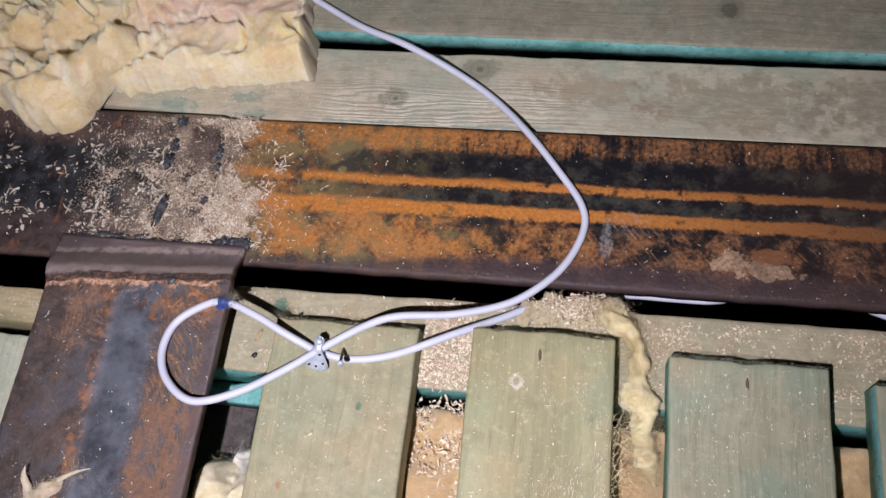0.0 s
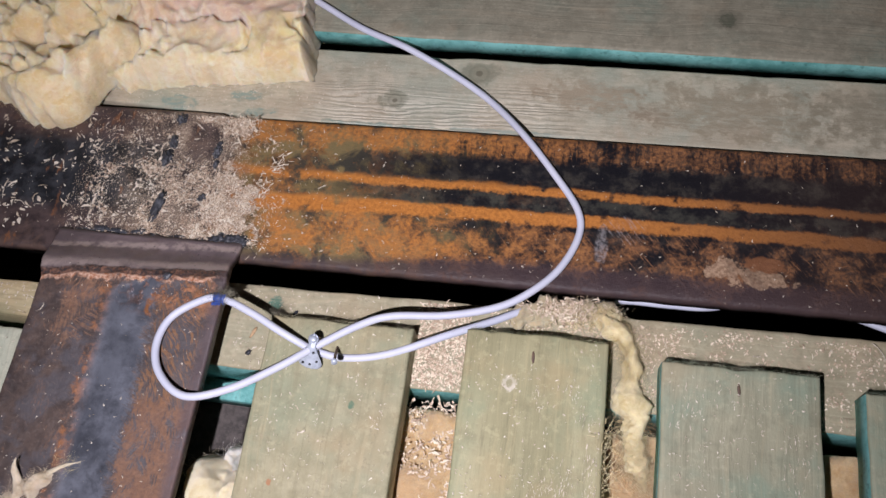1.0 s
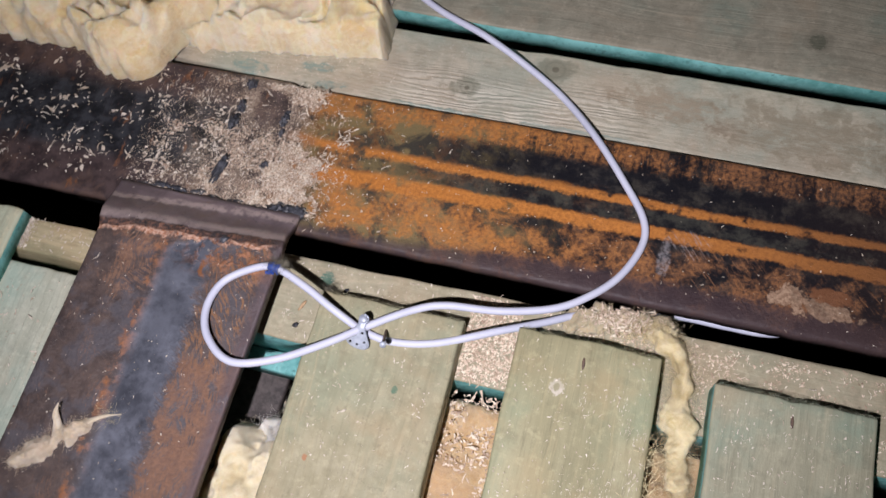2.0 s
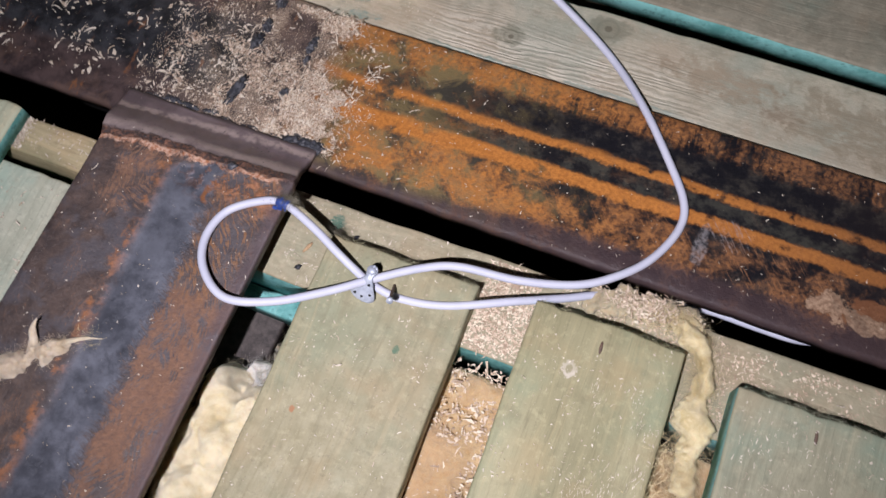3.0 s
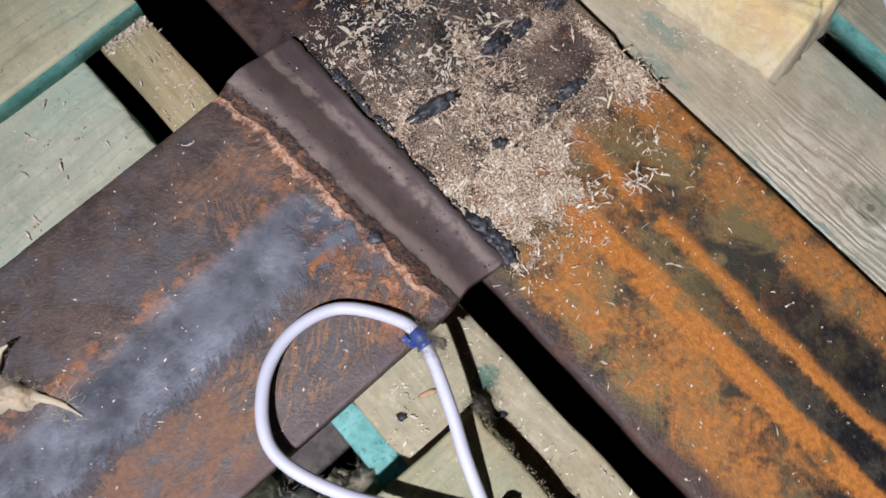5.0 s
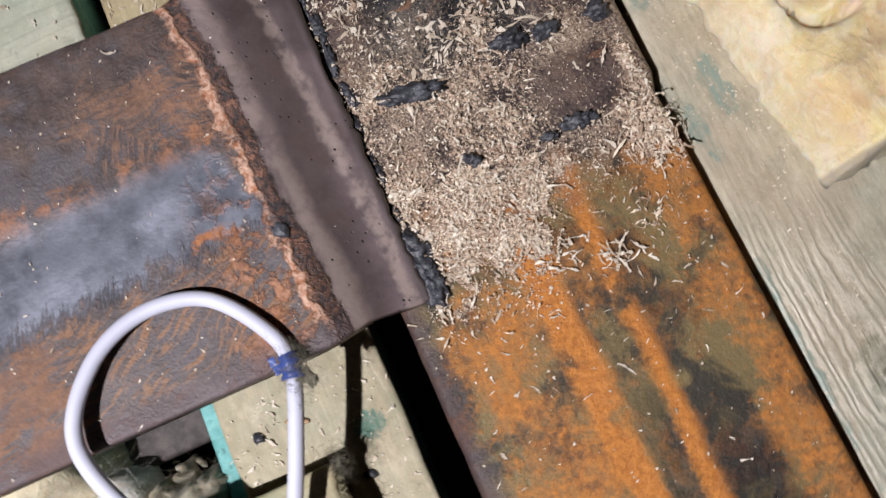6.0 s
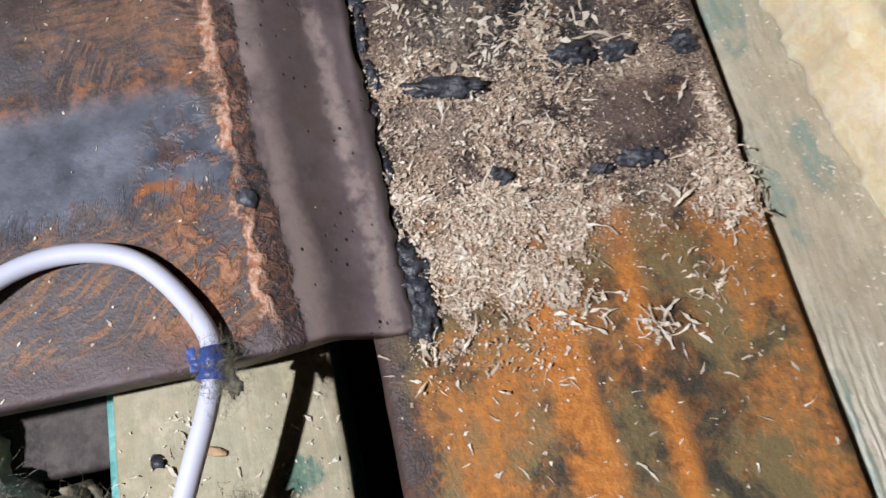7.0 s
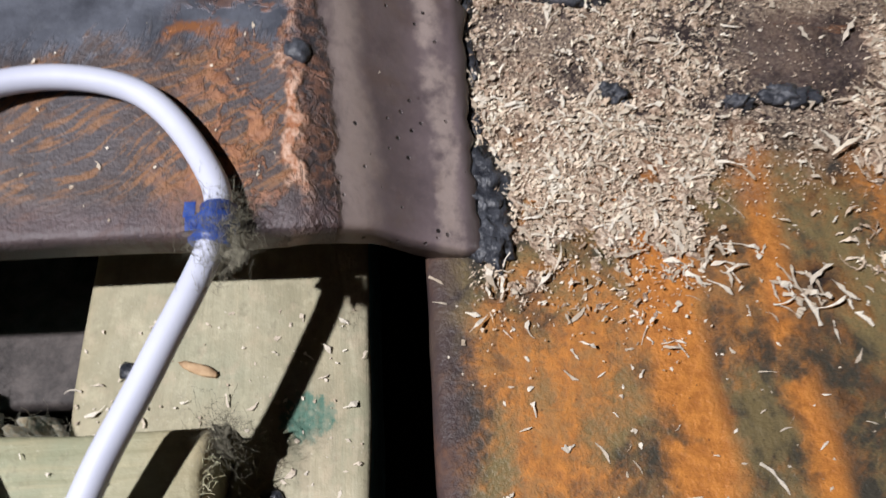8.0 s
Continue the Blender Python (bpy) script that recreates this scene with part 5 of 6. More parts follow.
hairs("split_fibre", [(0.2205 + rng.gauss(0, 0.0006), rng.uniform(-0.125, -0.075), Z_P - 0.001 - 0.004 * rng.random()) for _ in range(70)], FIBRE, bpy.data.objects["plank.001"], rng, (0.006, 0.018), 0.00009, 0.1, "pale fibres split from the plank edge")
strand = thing("insulation_strand", "torn strand of mineral wool drooping between two planks", "insulation")
line = curve_points([(0.212, -0.0105, 0.2415), (0.222, -0.016, 0.2445), (0.2295, -0.029, 0.2465), (0.2335, -0.046, 0.2455), (0.2340, -0.064, 0.2415), (0.2365, -0.078, 0.2375), (0.2392, -0.088, 0.2345), (0.2430, -0.095, 0.2310), (0.2462, -0.104, 0.2280)], 90)
tube("wool", line, lambda s: (0.0044 + 0.0020 * math.sin(math.pi * min(1.0, 0.15 + 1.1 * s))) * (1 + 0.12 * math.sin(17 * s) + 0.07 * math.sin(41 * s + 1.0)) * (1.0 if s < 0.80 else max(0.22, 1 - 4.5 * (s - 0.80))), WOOL_DULL, strand, 26, 0.85, 0.55, 2.0)
hairs("fibre", [tuple(p + Vector((rng.gauss(0, 0.0042), rng.gauss(0, 0.003), rng.uniform(0, 0.0035)))) for p in line for _ in range(70)], WOOL_DULL, strand, rng, (0.003, 0.009), 0.000024, 0.15)
tufts("mat", [(0.170 + 0.0042 * k + rng.gauss(0, 0.001), -0.0135 + 0.0007 * k + rng.gauss(0, 0.0012), 0.2418 - 0.0002 * k, rng.uniform(0.006, 0.009), rng.uniform(0.004, 0.0055), 0.0026) for k in range(12)], WOOL_MAT, strand, rng, 3, 0.5, "flattened mat of straw and wool")
hairs("straw", [(0.200 + rng.gauss(0, 0.011), -0.0125 + rng.gauss(0, 0.0035), Z_W + 0.0005 + 0.002 * rng.random()) for _ in range(420)], FIBRE, strand, rng, (0.003, 0.010), 0.00006, 0.08)

fluff = thing("insulation_fluff", "small torn fluff of mineral wool lying on the cross beam", "insulation")
LOBES = ((-0.0935, -0.1600, 0.0105, 0.0068, 0.6), (-0.0840, -0.1500, 0.0070, 0.0055, 0.9), (-0.0765, -0.1445, 0.0085, 0.0045, 0.55), (-0.0800, -0.1490, 0.0050, 0.0060, 0.2), (-0.1000, -0.1660, 0.0080, 0.0052, 0.5))


def fluff_shape(x, y):
    """Union of ragged lobes, with one hole torn through."""
    best = -1.0
    for cx, cy, a, b, turn in LOBES:
        u, v = (x - cx) * math.cos(turn) + (y - cy) * math.sin(turn), (y - cy) * math.cos(turn) - (x - cx) * math.sin(turn)
        best = max(best, 1 - math.hypot(u / a, v / b))
    best = best * 0.006 + 0.0016 * fbm(x * 210, y * 210, 2.0, 4)
    return min(best, 1.2 * math.hypot(x + 0.0815, y + 0.1545) - 0.0030)


heap("wool", -0.112, -0.062, -0.178, -0.130, Z_B, 0.0046, WOOL_FLUFF, fluff, 0.0007, 0.0045, 0.002, 0.8, 110, 41.0, 0.0008, fluff_shape, "", 0.4)
tube("wisp", curve_points([(-0.085, -0.149, 0.2692), (-0.0885, -0.143, 0.2712), (-0.0895, -0.138, 0.2740), (-0.0890, -0.1345, 0.2755)], 18), lambda s: 0.0026 * (1 - s) ** 1.2 + 0.0004, WOOL_FLUFF, fluff, 10, 0.6, 0.7, 3.0)
tube("wisp", curve_points([(-0.077, -0.144, 0.2688), (-0.071, -0.139, 0.2694), (-0.064, -0.1345, 0.2690), (-0.056, -0.1315, 0.2684)], 22), lambda s: 0.0024 * (1 - s) ** 1.3 + 0.0003, WOOL_FLUFF, fluff, 10, 0.6, 0.5, 5.0)
body = [p for o in fluff.children if o.name.startswith("wool") for p in o.data.polygons if p.center.z > Z_B]
hairs("fibre", [tuple(rng.choice(body).center) for _ in range(1800)], WOOL_FLUFF, fluff, rng, (0.002, 0.0055), 0.000026, 0.15)
hairs("fibre", [(-0.0893 + rng.gauss(0, 0.0005), -0.138 + rng.uniform(-0.006, 0.004), 0.2725 + rng.random() * 0.003) for _ in range(30)], WOOL_FLUFF, fluff, rng, (0.002, 0.005), 0.000028, 0.4)
hairs("fibre", [(rng.uniform(-0.07, -0.055), rng.uniform(-0.138, -0.131), Z_B + 0.0008) for _ in range(50)], FIBRE, fluff, rng, (0.003, 0.008), 0.00003, 0.05)

# ---- cable, tape, clip and nail ----
cable = thing("cable", "white round cable looped over the beams and tied with blue tape", "cable")
SHEATH = [
    (-0.030, 0.214, 0.262), (0.012, 0.191, 0.2580), (0.044, 0.172, 0.2580), (0.076, 0.159, 0.2570), (0.107, 0.146, 0.2495), (0.135, 0.128, 0.2468), (0.160, 0.101, 0.2515),
    (0.182, 0.073, 0.2528), (0.197, 0.051, 0.2528), (0.199, 0.034, 0.2528), (0.190, 0.012, 0.2545), (0.175, -0.005, 0.2565), (0.157, -0.017, 0.2580), (0.129, -0.0258, 0.2605),
    (0.098, -0.0302, 0.2625), (0.080, -0.0385, 0.2642), (0.060, -0.0525, 0.2655), (0.041, -0.068, 0.2685), (0.018, -0.084, 0.2730), (-0.005, -0.091, 0.2745), (-0.0225, -0.081, 0.2737),
    (-0.0305, -0.065, 0.2720), (-0.0275, -0.0475, 0.2708), (-0.013, -0.0355, 0.2707),
]
TAIL = [
    (-0.013, -0.0355, 0.2707), (0.0, -0.0326, 0.2712), (0.0205, -0.0397, 0.2710), (0.036, -0.0468, 0.2688), (0.048, -0.0515, 0.2648), (0.058, -0.0545, 0.2602), (0.075, -0.056, 0.2578), (0.099, -0.051, 0.2578),
    (0.130, -0.036, 0.2555), (0.154, -0.022, 0.2465), (0.172, -0.012, 0.2418), (0.195, -0.0065, 0.2370), (0.212, 0.000, 0.2290), (0.228, 0.0062, 0.2250), (0.257, 0.0064, 0.2245),
    (0.280, 0.0075, 0.2240), (0.310, 0.018, 0.2160), (0.352, 0.016, 0.2140), (0.386, 0.0025, 0.2225), (0.412, -0.002, 0.2170), (0.47, -0.003, 0.2000),
]
route = curve_points(SHEATH + TAIL[1:], 520)
tube("sheath", route, 0.00222, PVC, cable, 16)
wrap = [p for p in route if (p - Vector((-0.0005, -0.0328, 0.2712))).length < 0.0036]
tube("tape", wrap, lambda s: 0.0030 + 0.0005 * math.sin(20 * s), TAPE, cable, 16, 0.12, 1.0, 1.0, "crumpled blue tape")
wrap_2 = [p for p in route if (p - Vector((0.0062, -0.0346, 0.2712))).length < 0.0012]
tube("tape", wrap_2, 0.0029, TAPE, cable, 14, 0.1, 1.0, 2.0)
for k, (dx, dy, a) in enumerate(((-0.003, -0.0045, 0.5), (-0.001, -0.0050, 2.5), (0.000, 0.004, 1.0))):
    plate("tape_end", 0.0 + dx - 0.0013, 0.0 + dx + 0.0013, -0.033 + 0.7 * dy - 0.0009, -0.033 + 0.7 * dy + 0.0009, 0.2725 - 0.0006 * k, 0.0003, TAPE, cable, 0.0001, 0.0006, 0.0016, 0.0020, None, None, a * 7)
pebble("lint_wad", 0.0036, -0.0296, 0.2712, 0.0030, 0.0018, 0.0016, 0.5, LINT, cable, 9.0, "grey lint wad caught on the tape", 3, 0.8)
hairs("lint", [(0.001 + rng.gauss(0, 0.0034), -0.0312 + rng.gauss(0, 0.0022), 0.2715 + rng.random() * 0.003) for _ in range(1000)], LINT, cable, rng, (0.0015, 0.0045), 0.000022, 0.6, "grey fuzz caught on the tape")

clip = thing("cable_clip", "perforated galvanised strap bent round the crossing cable", "cable clip")


def clip_level(y):
    """The strap slopes from the bolt down to the plank."""
    return 0.2712 + 0.47 * (y + 0.0505) - 0.62 * max(0.0, -0.0550 - y)


def clip_half(s):
    """Half the width along the strap: a round eye, a waist and a fan."""
    if s < 0.0030:
        return math.sqrt(max(1e-8, 0.0030 ** 2 - (0.0030 - s) ** 2))
    if s < 0.0062:
        return 0.0030 - 0.0009 * math.sin((s - 0.0030) / 0.0032 * math.pi / 2)
    f = min(1.0, (s - 0.0062) / 0.0108)
    return (0.0021 + 0.0050 * min(1.0, 1.5 * f)) * (1.0 if f < 0.72 else math.sqrt(max(0.03, 1 - ((f - 0.72) / 0.28) ** 2)))


verts, faces = [], []
rows = [0.0170 * k / 26 for k in range(27)]
for low in (0.0, 0.0008):
    for q in rows:
        for c in (-1.0, -0.6, -0.2, 0.2, 0.6, 1.0):
            w = clip_half(q) * c
            y = -0.0478 - q * 0.97
            verts.append((0.0588 - 0.20 * q + w, y - 0.15 * w, max(Z_P + 0.0012, clip_level(y)) - low + 0.0006 * math.cos(c * 3)))
for j in range(26):
    for i in range(5):
        a, o = j * 6 + i, 27 * 6
        faces += [(a, a + 1, a + 7, a + 6), (a + o, a + 6 + o, a + 7 + o, a + 1 + o)]
    for e in (0, 5):
        a, o = j * 6 + e, 27 * 6
        faces.append((a, a + 6, a + 6 + o, a + o))
faces.append(tuple(26 * 6 + i for i in range(6)) + tuple(27 * 6 + 26 * 6 + i for i in reversed(range(6))))
plate_ob = link("strap", verts, faces, ZINC, clip)
# near-black discs on the solid strap stand for the shade in its holes
for hx, hy in ((0.0535, -0.0582), (0.0588, -0.0574), (0.0522, -0.0620), (0.0562, -0.0626), (0.0603, -0.0612)):
    bm = bmesh.new()
    bmesh.ops.create_cone(bm, cap_ends=True, segments=12, radius1=0.00072, radius2=0.00072, depth=0.0004)
    z = max(Z_P + 0.0012, clip_level(hy)) + 0.0006
    bmesh.ops.transform(bm, matrix=Matrix.Translation((hx, hy, z)) @ Matrix.Rotation(0.32, 4, "X"), verts=bm.verts)
    part("hole", bm, HOLE_SHADE, plate_ob)
bm = bmesh.new()
bmesh.ops.create_uvsphere(bm, u_segments=16, v_segments=10, radius=0.0022)
for v in bm.verts:
    v.co.z = v.co.z * 0.6
bmesh.ops.transform(bm, matrix=Matrix.Translation((0.0586, -0.0508, clip_level(-0.0508) + 0.0006)), verts=bm.verts)
part("bolt_head", bm, ZINC, clip, "domed zinc bolt head")
tube("bolt_shank", [Vector((0.0600, -0.0478, Z_P)), Vector((0.0592, -0.0490, 0.2690))], 0.0013, NAIL, clip, 10)

lint = thing("lint", "dark mossy lint caught at the plank corner", "lint")
hairs("fibre", [(0.0275 + rng.gauss(0, 0.0022), -0.0335 + rng.gauss(0, 0.0016), Z_P - 0.012 + rng.random() * 0.014) for _ in range(600)], LINT, lint, rng, (0.0015, 0.004), 0.00002)
pebble("wad", 0.0275, -0.0332, Z_P - 0.008, 0.0022, 0.0016, 0.006, 0.3, LINT, lint, 6.0, "", 3, 0.7)
tagged(pebble("slag_chip", 0.0345, -0.0275, Z_W + 0.0006, 0.0022, 0.0015, 0.0008, 1.0, SLAG, None, 12.0, "", 1, 0.9), "black slag chip lying on the joist", "slag chip")

nail = thing("nail", "bent rusty nail standing in the plank beside the cable", "nail")
tube("shank", curve_points([(0.0690, -0.0495, 0.2565), (0.0712, -0.0560, 0.2660), (0.0736, -0.0628, 0.2750)], 10), 0.00085, NAIL, nail, 10)
tube("head", [Vector((0.0736, -0.0628, 0.2749)), Vector((0.0739, -0.0635, 0.2758))], 0.0018, ZINC, nail, 14, 0.1, 1.0, 1.0, "bright flattened head")

# ---- sawdust and shavings ----
def soft(v, a, b):
    t = max(0.0, min(1.0, (v - a) / (b - a)))
    return t * t * (3 - 2 * t)


def pile_edge(y):
    """Where the tan pile ends along the beam, by its width."""
    return float(np.interp(y, (0.010, 0.020, 0.045, 0.050, 0.057, 0.072, 0.086, 0.090, 0.101), (-0.001, -0.002, -0.003, -0.006, -0.022, -0.026, -0.030, -0.018, -0.016)))


def dust_density(x, y):
    """A thick pile at the weld, a straw heap at the far rim, thin powder to the slag line, a bare purple patch, white drift beyond."""
    ragged = 0.009 * fbm(x * 60, y * 60, 3.0, 4) + 0.004 * fbm(x * 210, y * 210, 8.0, 3)
    edge = pile_edge(y) + ragged
    pile = (1 - soft(x, edge - 0.003, edge + 0.003)) * soft(x, -0.046 + 0.25 * (y - 0.03) + ragged, -0.034 + 0.25 * (y - 0.03) + ragged) * (1 - 0.85 * soft(y, 0.060, 0.074))
    spill = 0.15 * (1 - soft(x, edge, edge + 0.022)) * soft(x, -0.05, -0.03)
    middle = 0.50 * math.exp(-((x + 0.053) / 0.016) ** 4 - ((y - 0.050) / 0.017) ** 4)
    brown = 0.22 * math.exp(-((x + 0.054) / 0.014) ** 4 - ((y - 0.022) / 0.014) ** 4)
    straw = math.exp(-((x + 0.027) / 0.0105) ** 4 - ((y - 0.0945) / 0.0085) ** 4)
    rim = 0.7 * math.exp(-((x + 0.046) / 0.012) ** 4 - ((y - 0.0985) / 0.0045) ** 4)
    drift = 0.50 * soft(x, -0.15, -0.078) * (1 - soft(x, -0.066, -0.058)) * max(0.0, min(1.0, 0.30 + 2.0 * fbm(x * 38, y * 60, 6.0, 3))) * (1 - 0.6 * soft(y, 0.080, 0.088))
    core = max(pile, spill, middle, brown, straw, rim, drift)
    core *= 1 - 0.88 * math.exp(-((x + 0.049) / 0.0105) ** 4 - ((y - 0.081) / 0.0145) ** 4)
    clump = max(0.10, 0.75 + 0.9 * fbm(x * 120, y * 120, 12.0, 5))
    return min(1.0, core * clump)


sawdust = heap("sawdust", -0.125, 0.030, 0.010, 0.1005, Z_A, 0.0008, SAWDUST, None, 0.0005, 0.003, 0.004, 1.3, 170, 51.0, 0.0004,
               lambda x, y: 0.008 * (dust_density(x, y) - 0.30 + 0.95 * min(1.0, 3.4 * dust_density(x, y)) * fbm(x * 560, y * 560, 4.0, 3)))
tagged(sawdust, "thin drift of tan sawdust at the weld on the beam", "sawdust", "", "stuff")
shavings = thing("wood_shavings", "pale curled wood shavings strewn over the steel beam", "wood shavings", "", "stuff")
grains("crumb", scatter(rng, 16000, -0.13, 0.024, 0.008, 0.1000, Z_A + 0.0003, lambda x, y: dust_density(x, y) + (0.06 if x < -0.01 else 0.0)), FLAKES, shavings, rng, (0.00012, 0.00045), 0.0008, 0.35)
grains("crumb", scatter(rng, 3400, -0.085, 0.010, 0.010, 0.1000, Z_A + 0.0005, lambda x, y: dust_density(x, y) ** 2), FLAKES, shavings, rng, (0.0003, 0.0008), 0.0012, 0.5)
grains("crumb", scatter(rng, 600, -0.25, 0.10, 0.003, 0.0985, Z_A, lambda x, y: 0.25 if x < 0 else 0.35 * math.exp(-x / 0.05)), SPECKS, shavings, rng, (0.0002, 0.0007), 0.0001)
chips("shaving", scatter(rng, 1700, -0.12, 0.03, 0.008, 0.0995, Z_A + 0.0006, dust_density), FLAKES, shavings, (0.0005, 0.0019), (0.0002, 0.0006), rng, 0.6, 0.0022, "stuff")
chips("long_shaving", scatter(rng, 800, -0.13, 0.03, 0.010, 0.0995, Z_A + 0.0009, dust_density), SPECKS, shavings, (0.0010, 0.0042), (0.0003, 0.0010), rng, 0.5, 0.0014, "stuff", "", 5)
chips("long_shaving", [(-0.026 + rng.gauss(0, 0.006), 0.0935 + max(-0.012, min(0.006, rng.gauss(0, 0.0046))), Z_A + 0.0006 + rng.random() * 0.002) for _ in range(230)], FLAKES, shavings, (0.0014, 0.0052), (0.0002, 0.0009), rng, 0.5, 0.0010, "stuff", "", 5)
chips("splinter", scatter(rng, 620, -0.125, -0.064, 0.012, 0.088, Z_A, lambda x, y: max(0.0, 0.35 + 2.0 * fbm(x * 60, y * 60, 23.0, 4))), SPECKS, shavings, (0.0006, 0.0026), (0.0003, 0.0010), rng, 0.4, 0.0006, "stuff")
chips("splinter", scatter(rng, 330, -0.26, -0.062, 0.008, 0.10, Z_A, lambda x, y: max(0.0, 0.15 + 2.4 * fbm(x * 34, y * 50, 3.0, 4)) * (0.35 if y > 0.082 else 1.0)), SPECKS, shavings, (0.0016, 0.0056), (0.0006, 0.0020), rng, 0.35, 0.0006, "stuff")
chips("splinter", scatter(rng, 130, -0.005, 0.12, 0.002, 0.0985, Z_A, lambda x, y: max(0.05, 0.8 * math.exp(-x / 0.03))), SPECKS, shavings, (0.0010, 0.0030), (0.0003, 0.0008), rng, 0.45, 0.0005, "stuff")
chips("splinter", scatter(rng, 250, 0.06, 0.45, 0.001, 0.10, Z_A, lambda x, y: 0.7 if y < 0.02 else 0.3), SPECKS, shavings, (0.0005, 0.0016), (0.0003, 0.0006), rng, 0.6, 0.0003, "stuff")
clump = thing("shaving_clump", "tangle of white curled shavings on rusty steel", "wood shavings")
chips("curl", [(0.0060 + rng.gauss(0, 0.0022), 0.0670 + rng.gauss(0, 0.0026), Z_A + rng.random() * 0.0015) for _ in range(24)], SPECKS, clump, (0.0026, 0.0058), (0.0005, 0.0012), rng, 0.7, 0.0015, "stuff", "", 6)
chips("curl", [(-0.0015 + rng.gauss(0, 0.0022), 0.0505 + rng.gauss(0, 0.0028), Z_A + rng.random() * 0.0012) for _ in range(24)], SPECKS, clump, (0.002, 0.0050), (0.0005, 0.0012), rng, 0.7, 0.0015, "stuff", "", 6)
chips("curl", [(0.0005 + rng.gauss(0, 0.004), 0.0830 + rng.gauss(0, 0.0030), Z_A + rng.random() * 0.0010) for _ in range(30)], FLAKES, clump, (0.0016, 0.0042), (0.0002, 0.0007), rng, 0.8, 0.0010, "stuff", "", 6)

beam_dust = thing("wood_splinters", "tiny pale splinters on the rusted cross beam", "wood splinters", "", "stuff")
chips("splinter", scatter(rng, 120, -0.115, -0.003, -0.22, -0.021, Z_B), SPECKS, beam_dust, (0.0005, 0.0017), (0.0002, 0.0006), rng, 0.6, 0.0003, "stuff")
grains("crumb", scatter(rng, 170, -0.115, -0.003, -0.22, 0.0, Z_B, lambda x, y: 1.0 if y < -0.021 else 0.3), SPECKS, beam_dust, rng, (0.0002, 0.0008), 0.0001)

timber_dust = thing("wood_crumbs", "white crumbs on the grey timber beside the wool", "wood crumbs", "", "stuff")
grains("crumb", scatter(rng, 420, -0.12, 0.06, 0.112, 0.134, Z_T1, lambda x, y: max(0.05, 0.5 + 1.2 * fbm(x * 50, y * 50, 2.0, 3)) * (1.0 if x < 0.0 else 0.35)), SPECKS, timber_dust, rng, (0.0002, 0.0009), 0.0002)
grains("crumb", scatter(rng, 500, -0.12, 0.16, 0.108, 0.155, Z_T1, lambda x, y: max(0.02, 0.4 + 1.2 * fbm(x * 50, y * 50, 7.0, 3))), SPECKS, timber_dust, rng, (0.00015, 0.0006), 0.0001)
mat_dust = thing("wood_chips", "torn wood chips and straw matted at the joist edge", "wood chips", "", "stuff")
chips("chip", [(0.196 + rng.gauss(0, 0.013), -0.0105 + rng.gauss(0, 0.004), 0.2435 + 0.001 * rng.random()) for _ in range(380)], FLAKES, mat_dust, (0.0012, 0.0045), (0.0003, 0.0011), rng, 0.7, 0.0012, "stuff")
left_chips = thing("wood_chips", "larger wood chips lying on the pale green plank", "wood chips", "", "stuff")
chips("chip", scatter(rng, 60, -0.172, -0.119, -0.17, -0.060, 0.2505), SPECKS, left_chips, (0.0010, 0.0036), (0.0004, 0.0012), rng, 0.6, 0.0010, "stuff", "", 5)
edge_dust = thing("wood_crumbs", "white wood crumbs heaped against the thick plank", "wood crumbs", "", "stuff")
grains("crumb", [(-0.1755 + abs(rng.gauss(0, 0.0028)), rng.uniform(-0.048, -0.028), 0.2496) for _ in range(260)], SPECKS, edge_dust, rng, (0.0004, 0.0014), 0.0016)
board_dust = thing("wood_splinters", "pale splinters and flecks strewn over the planks", "wood splinters", "", "stuff")
for k, (x0, x1, end, top, thick, mat, label) in enumerate(BOARDS):
    count = (420, 560, 560, 160, 300, 180)[k]
    chips("splinter", scatter(rng, count, x0 + 0.003, x1 - 0.003, -0.24, end - 0.002, top, lambda x, y: max(0.12, 0.5 + fbm(x * 40, y * 40, 9.0, 3))), SPECKS, board_dust, (0.0005, 0.0021), (0.0002, 0.0007), rng, 0.7, 0.0003, "stuff")

chips("sliver", scatter(rng, 330, 0.180, 0.218, -0.135, -0.058, Z_P, lambda x, y: max(0.0, 0.25 + 1.8 * fbm(x * 90, y * 30, 5.0, 3))), SPECKS, board_dust, (0.0008, 0.0032), (0.00012, 0.0004), rng, 0.25, 0.0002, "stuff", "", 3, 1.5)
chips("sliver", scatter(rng, 260, 0.252, 0.328, -0.16, -0.045, Z_P, lambda x, y: max(0.0, 0.15 + 1.8 * fbm(x * 90, y * 30, 15.0, 3))), SPECKS, board_dust, (0.0008, 0.0030), (0.00012, 0.0004), rng, 0.25, 0.0002, "stuff", "", 3, 1.6)
joist_dust = thing("wood_chips", "rough wood chips strewn over the joists", "wood chips", "", "stuff")
grains("crumb", scatter(rng, 1500, 0.111, 0.1415, -0.0635, -0.0125, Z_W), FLAKES, joist_dust, rng, (0.0003, 0.0014), 0.0012)
grains("crumb", scatter(rng, 3800, 0.15, 0.47, -0.0635, -0.0125, Z_W, lambda x, y: max(0.03, 0.5 + 1.6 * fbm(x * 60, y * 60, 17.0, 4))), FLAKES, joist_dust, rng, (0.0003, 0.0012), 0.0008)
grains("crumb", scatter(rng, 300, 0.0, 0.11, -0.0635, -0.0125, Z_W), SPECKS, joist_dust, rng, (0.0002, 0.0007), 0.0002)
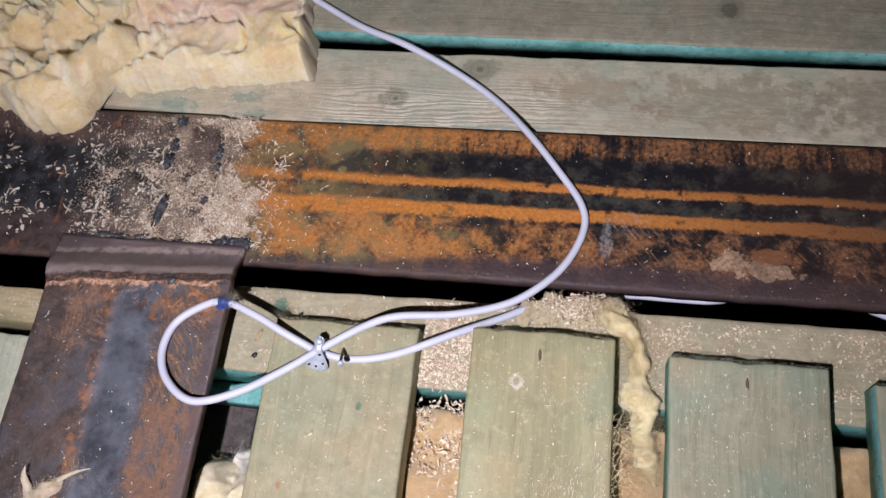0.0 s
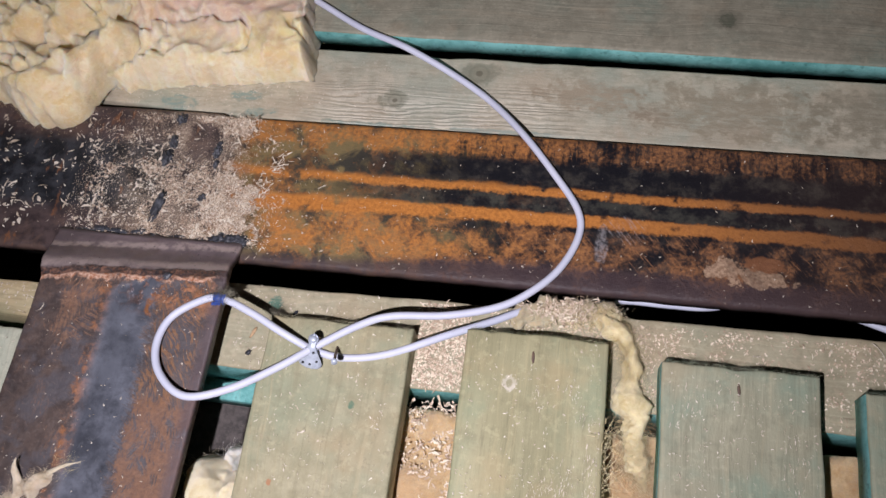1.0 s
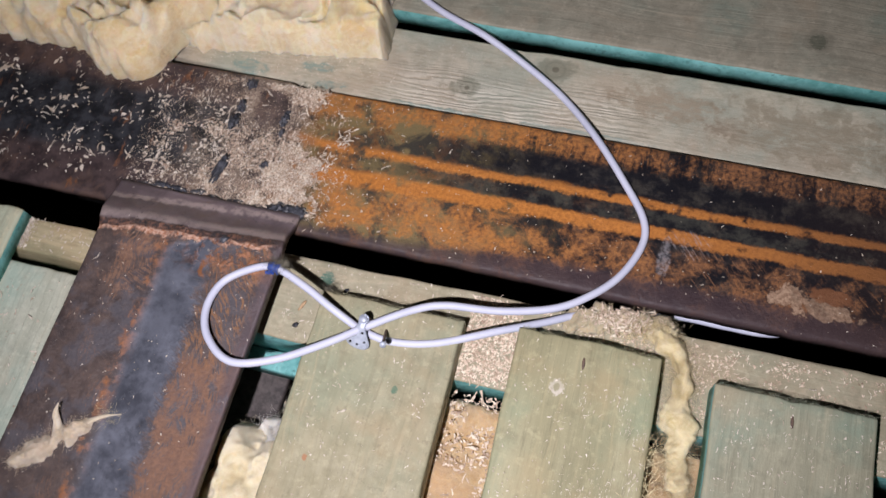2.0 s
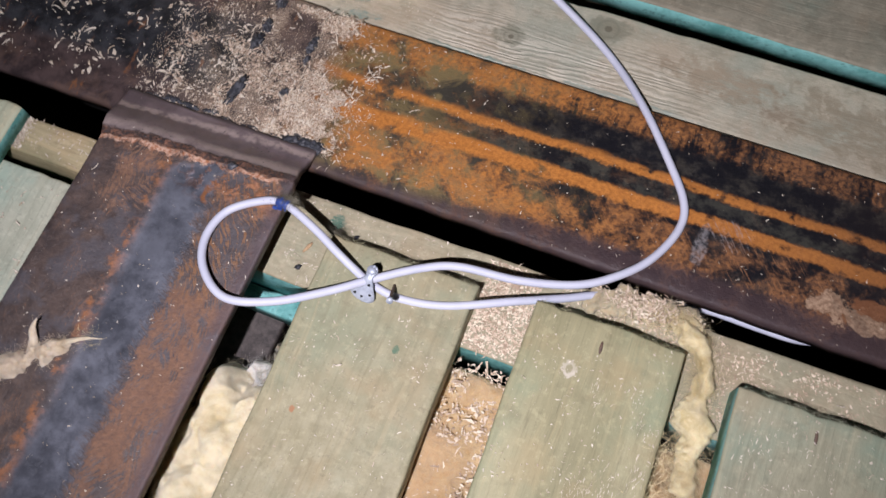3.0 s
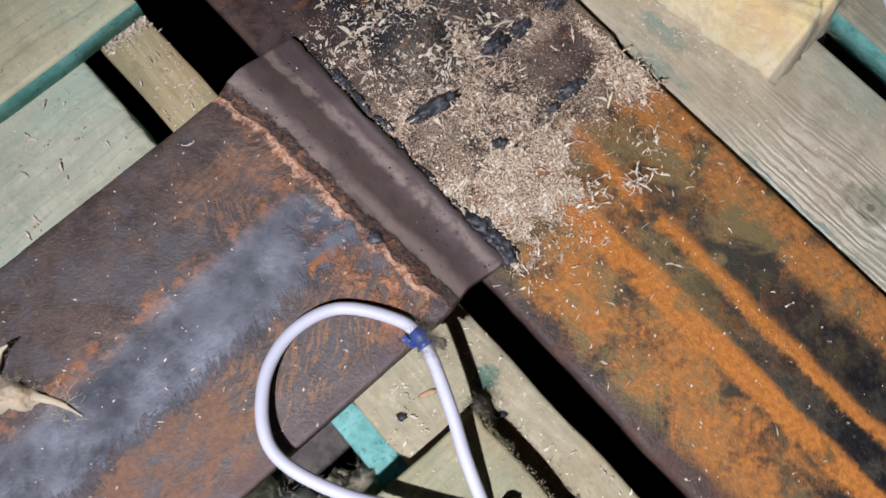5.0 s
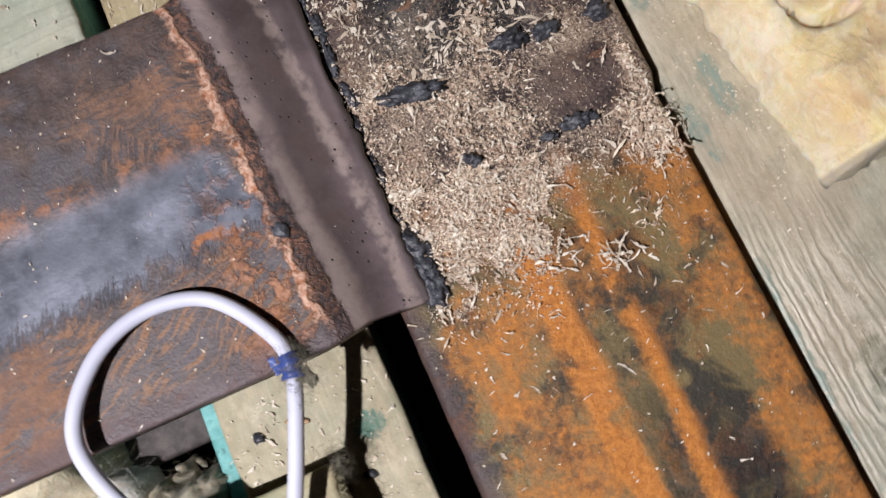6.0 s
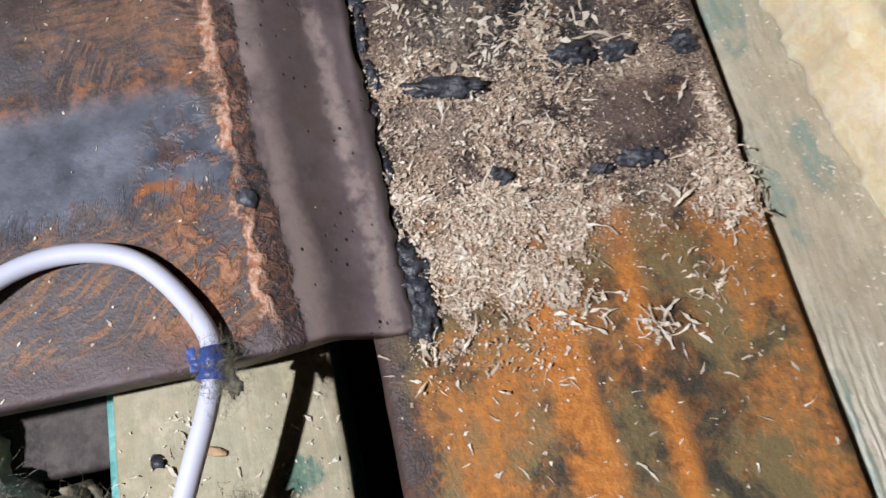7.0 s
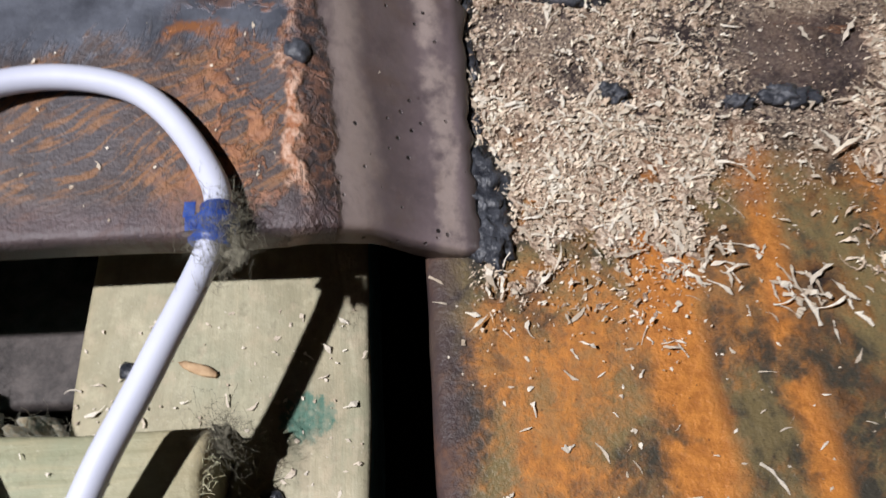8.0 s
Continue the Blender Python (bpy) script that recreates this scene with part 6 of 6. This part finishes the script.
chips("chip", scatter(rng, 520, 0.111, 0.1415, -0.0635, -0.0125, Z_W), FLAKES, joist_dust, (0.0012, 0.0045), (0.0005, 0.0014), rng, 0.7, 0.001, "stuff")
chips("chip", scatter(rng, 1400, 0.15, 0.47, -0.0635, -0.0125, Z_W, lambda x, y: max(0.05, 0.6 + 1.5 * fbm(x * 60, y * 60, 17.0, 3))), FLAKES, joist_dust, (0.0008, 0.0038), (0.0004, 0.0010), rng, 0.7, 0.0006, "stuff")
chips("chip", scatter(rng, 140, 0.0, 0.11, -0.0635, -0.0125, Z_W), SPECKS, joist_dust, (0.0008, 0.0030), (0.0004, 0.0009), rng, 0.7, 0.0004, "stuff")
chips("chip", scatter(rng, 120, -0.176, -0.118, -0.0480, -0.028, 0.2496), SPECKS, joist_dust, (0.0008, 0.0030), (0.0004, 0.0009), rng, 0.7, 0.0004, "stuff")
chips("chip", scatter(rng, 520, 0.108, 0.146, -0.20, -0.0685, 0.2295), FLAKES, joist_dust, (0.0015, 0.0055), (0.0005, 0.0014), rng, 1.2, 0.003, "stuff")
grains("crumb", scatter(rng, 1100, 0.106, 0.148, -0.20, -0.0685, 0.2285), FLAKES, joist_dust, rng, (0.0004, 0.0016), 0.0020)

tagged(pebble("slag_chip", 0.0115, -0.0545, Z_W + 0.0007, 0.0021, 0.0014, 0.0008, 0.4, SLAG, None, 2.0, "", 1, 0.9), "black slag chip lying on the joist", "slag chip")
tagged(pebble("bark_chip", 0.0112, -0.0418, Z_W + 0.0004, 0.0011, 0.0036, 0.0006, -0.35, BARK, None, 4.0, "", 2), "orange bark sliver lying on the joist", "bark chip")

# single shavings large enough to pick up
SINGLES = ((-0.1105, -0.0500, Z_B, 0.0062, 1.4), (0.0305, 0.0225, Z_A, 0.0058, 2.9), (0.0185, 0.0360, Z_A, 0.0046, 1.9), (0.0350, 0.0520, Z_A, 0.0046, 0.5),
           (-0.0560, 0.0820, Z_A, 0.0050, 1.2), (-0.0525, 0.0850, Z_A, 0.0044, 1.9), (-0.0570, 0.0225, Z_A + 0.0008, 0.0048, 1.4), (-0.0425, 0.0385, Z_A + 0.001, 0.0068, 0.9), (-0.185, 0.026, Z_A, 0.0090, 2.3), (-0.190, 0.044, Z_A, 0.0060, 0.4), (-0.011, 0.0330, Z_A, 0.0060, 0.9), (0.006, 0.0440, Z_A, 0.0070, 0.1), (0.0, 0.0560, Z_A, 0.0065, 0.2),
           (0.0022, 0.0290, Z_A, 0.0050, 2.2), (0.012, 0.0180, Z_A, 0.0044, 1.2), (0.0375, 0.0120, Z_A, 0.0050, 0.8), (-0.050, 0.0890, Z_A, 0.0060, 1.6), (-0.033, 0.0905, Z_A, 0.0075, 0.3),
           (0.0800, -0.0480, Z_P, 0.0045, 0.2), (0.0560, -0.1000, Z_P, 0.0040, 2.6), (0.0085, -0.0290, Z_W, 0.0036, 2.5), (-0.1500, -0.0700, 0.2505, 0.0060, 2.4), (-0.1420, -0.0900, 0.2505, 0.0065, 2.5),
           (0.3700, -0.0200, Z_W, 0.0090, 1.4), (0.3000, -0.0250, Z_W, 0.0060, 0.9))
for x, y, z, size, a in SINGLES:
    ob = chips("wood_shaving", [(0.0, 0.0, 0.0)], SPECKS, None, (size * 0.8, size), (size * 0.11, size * 0.18), rng, 0.9, 0.0006, "", "", 6)
    ob.matrix_basis = Matrix.Translation((x, y, z)) @ Matrix.Rotation(a, 4, "Z")
    tagged(ob, "single curled pale wood shaving on the surface", "wood shaving", "loose wood shavings")
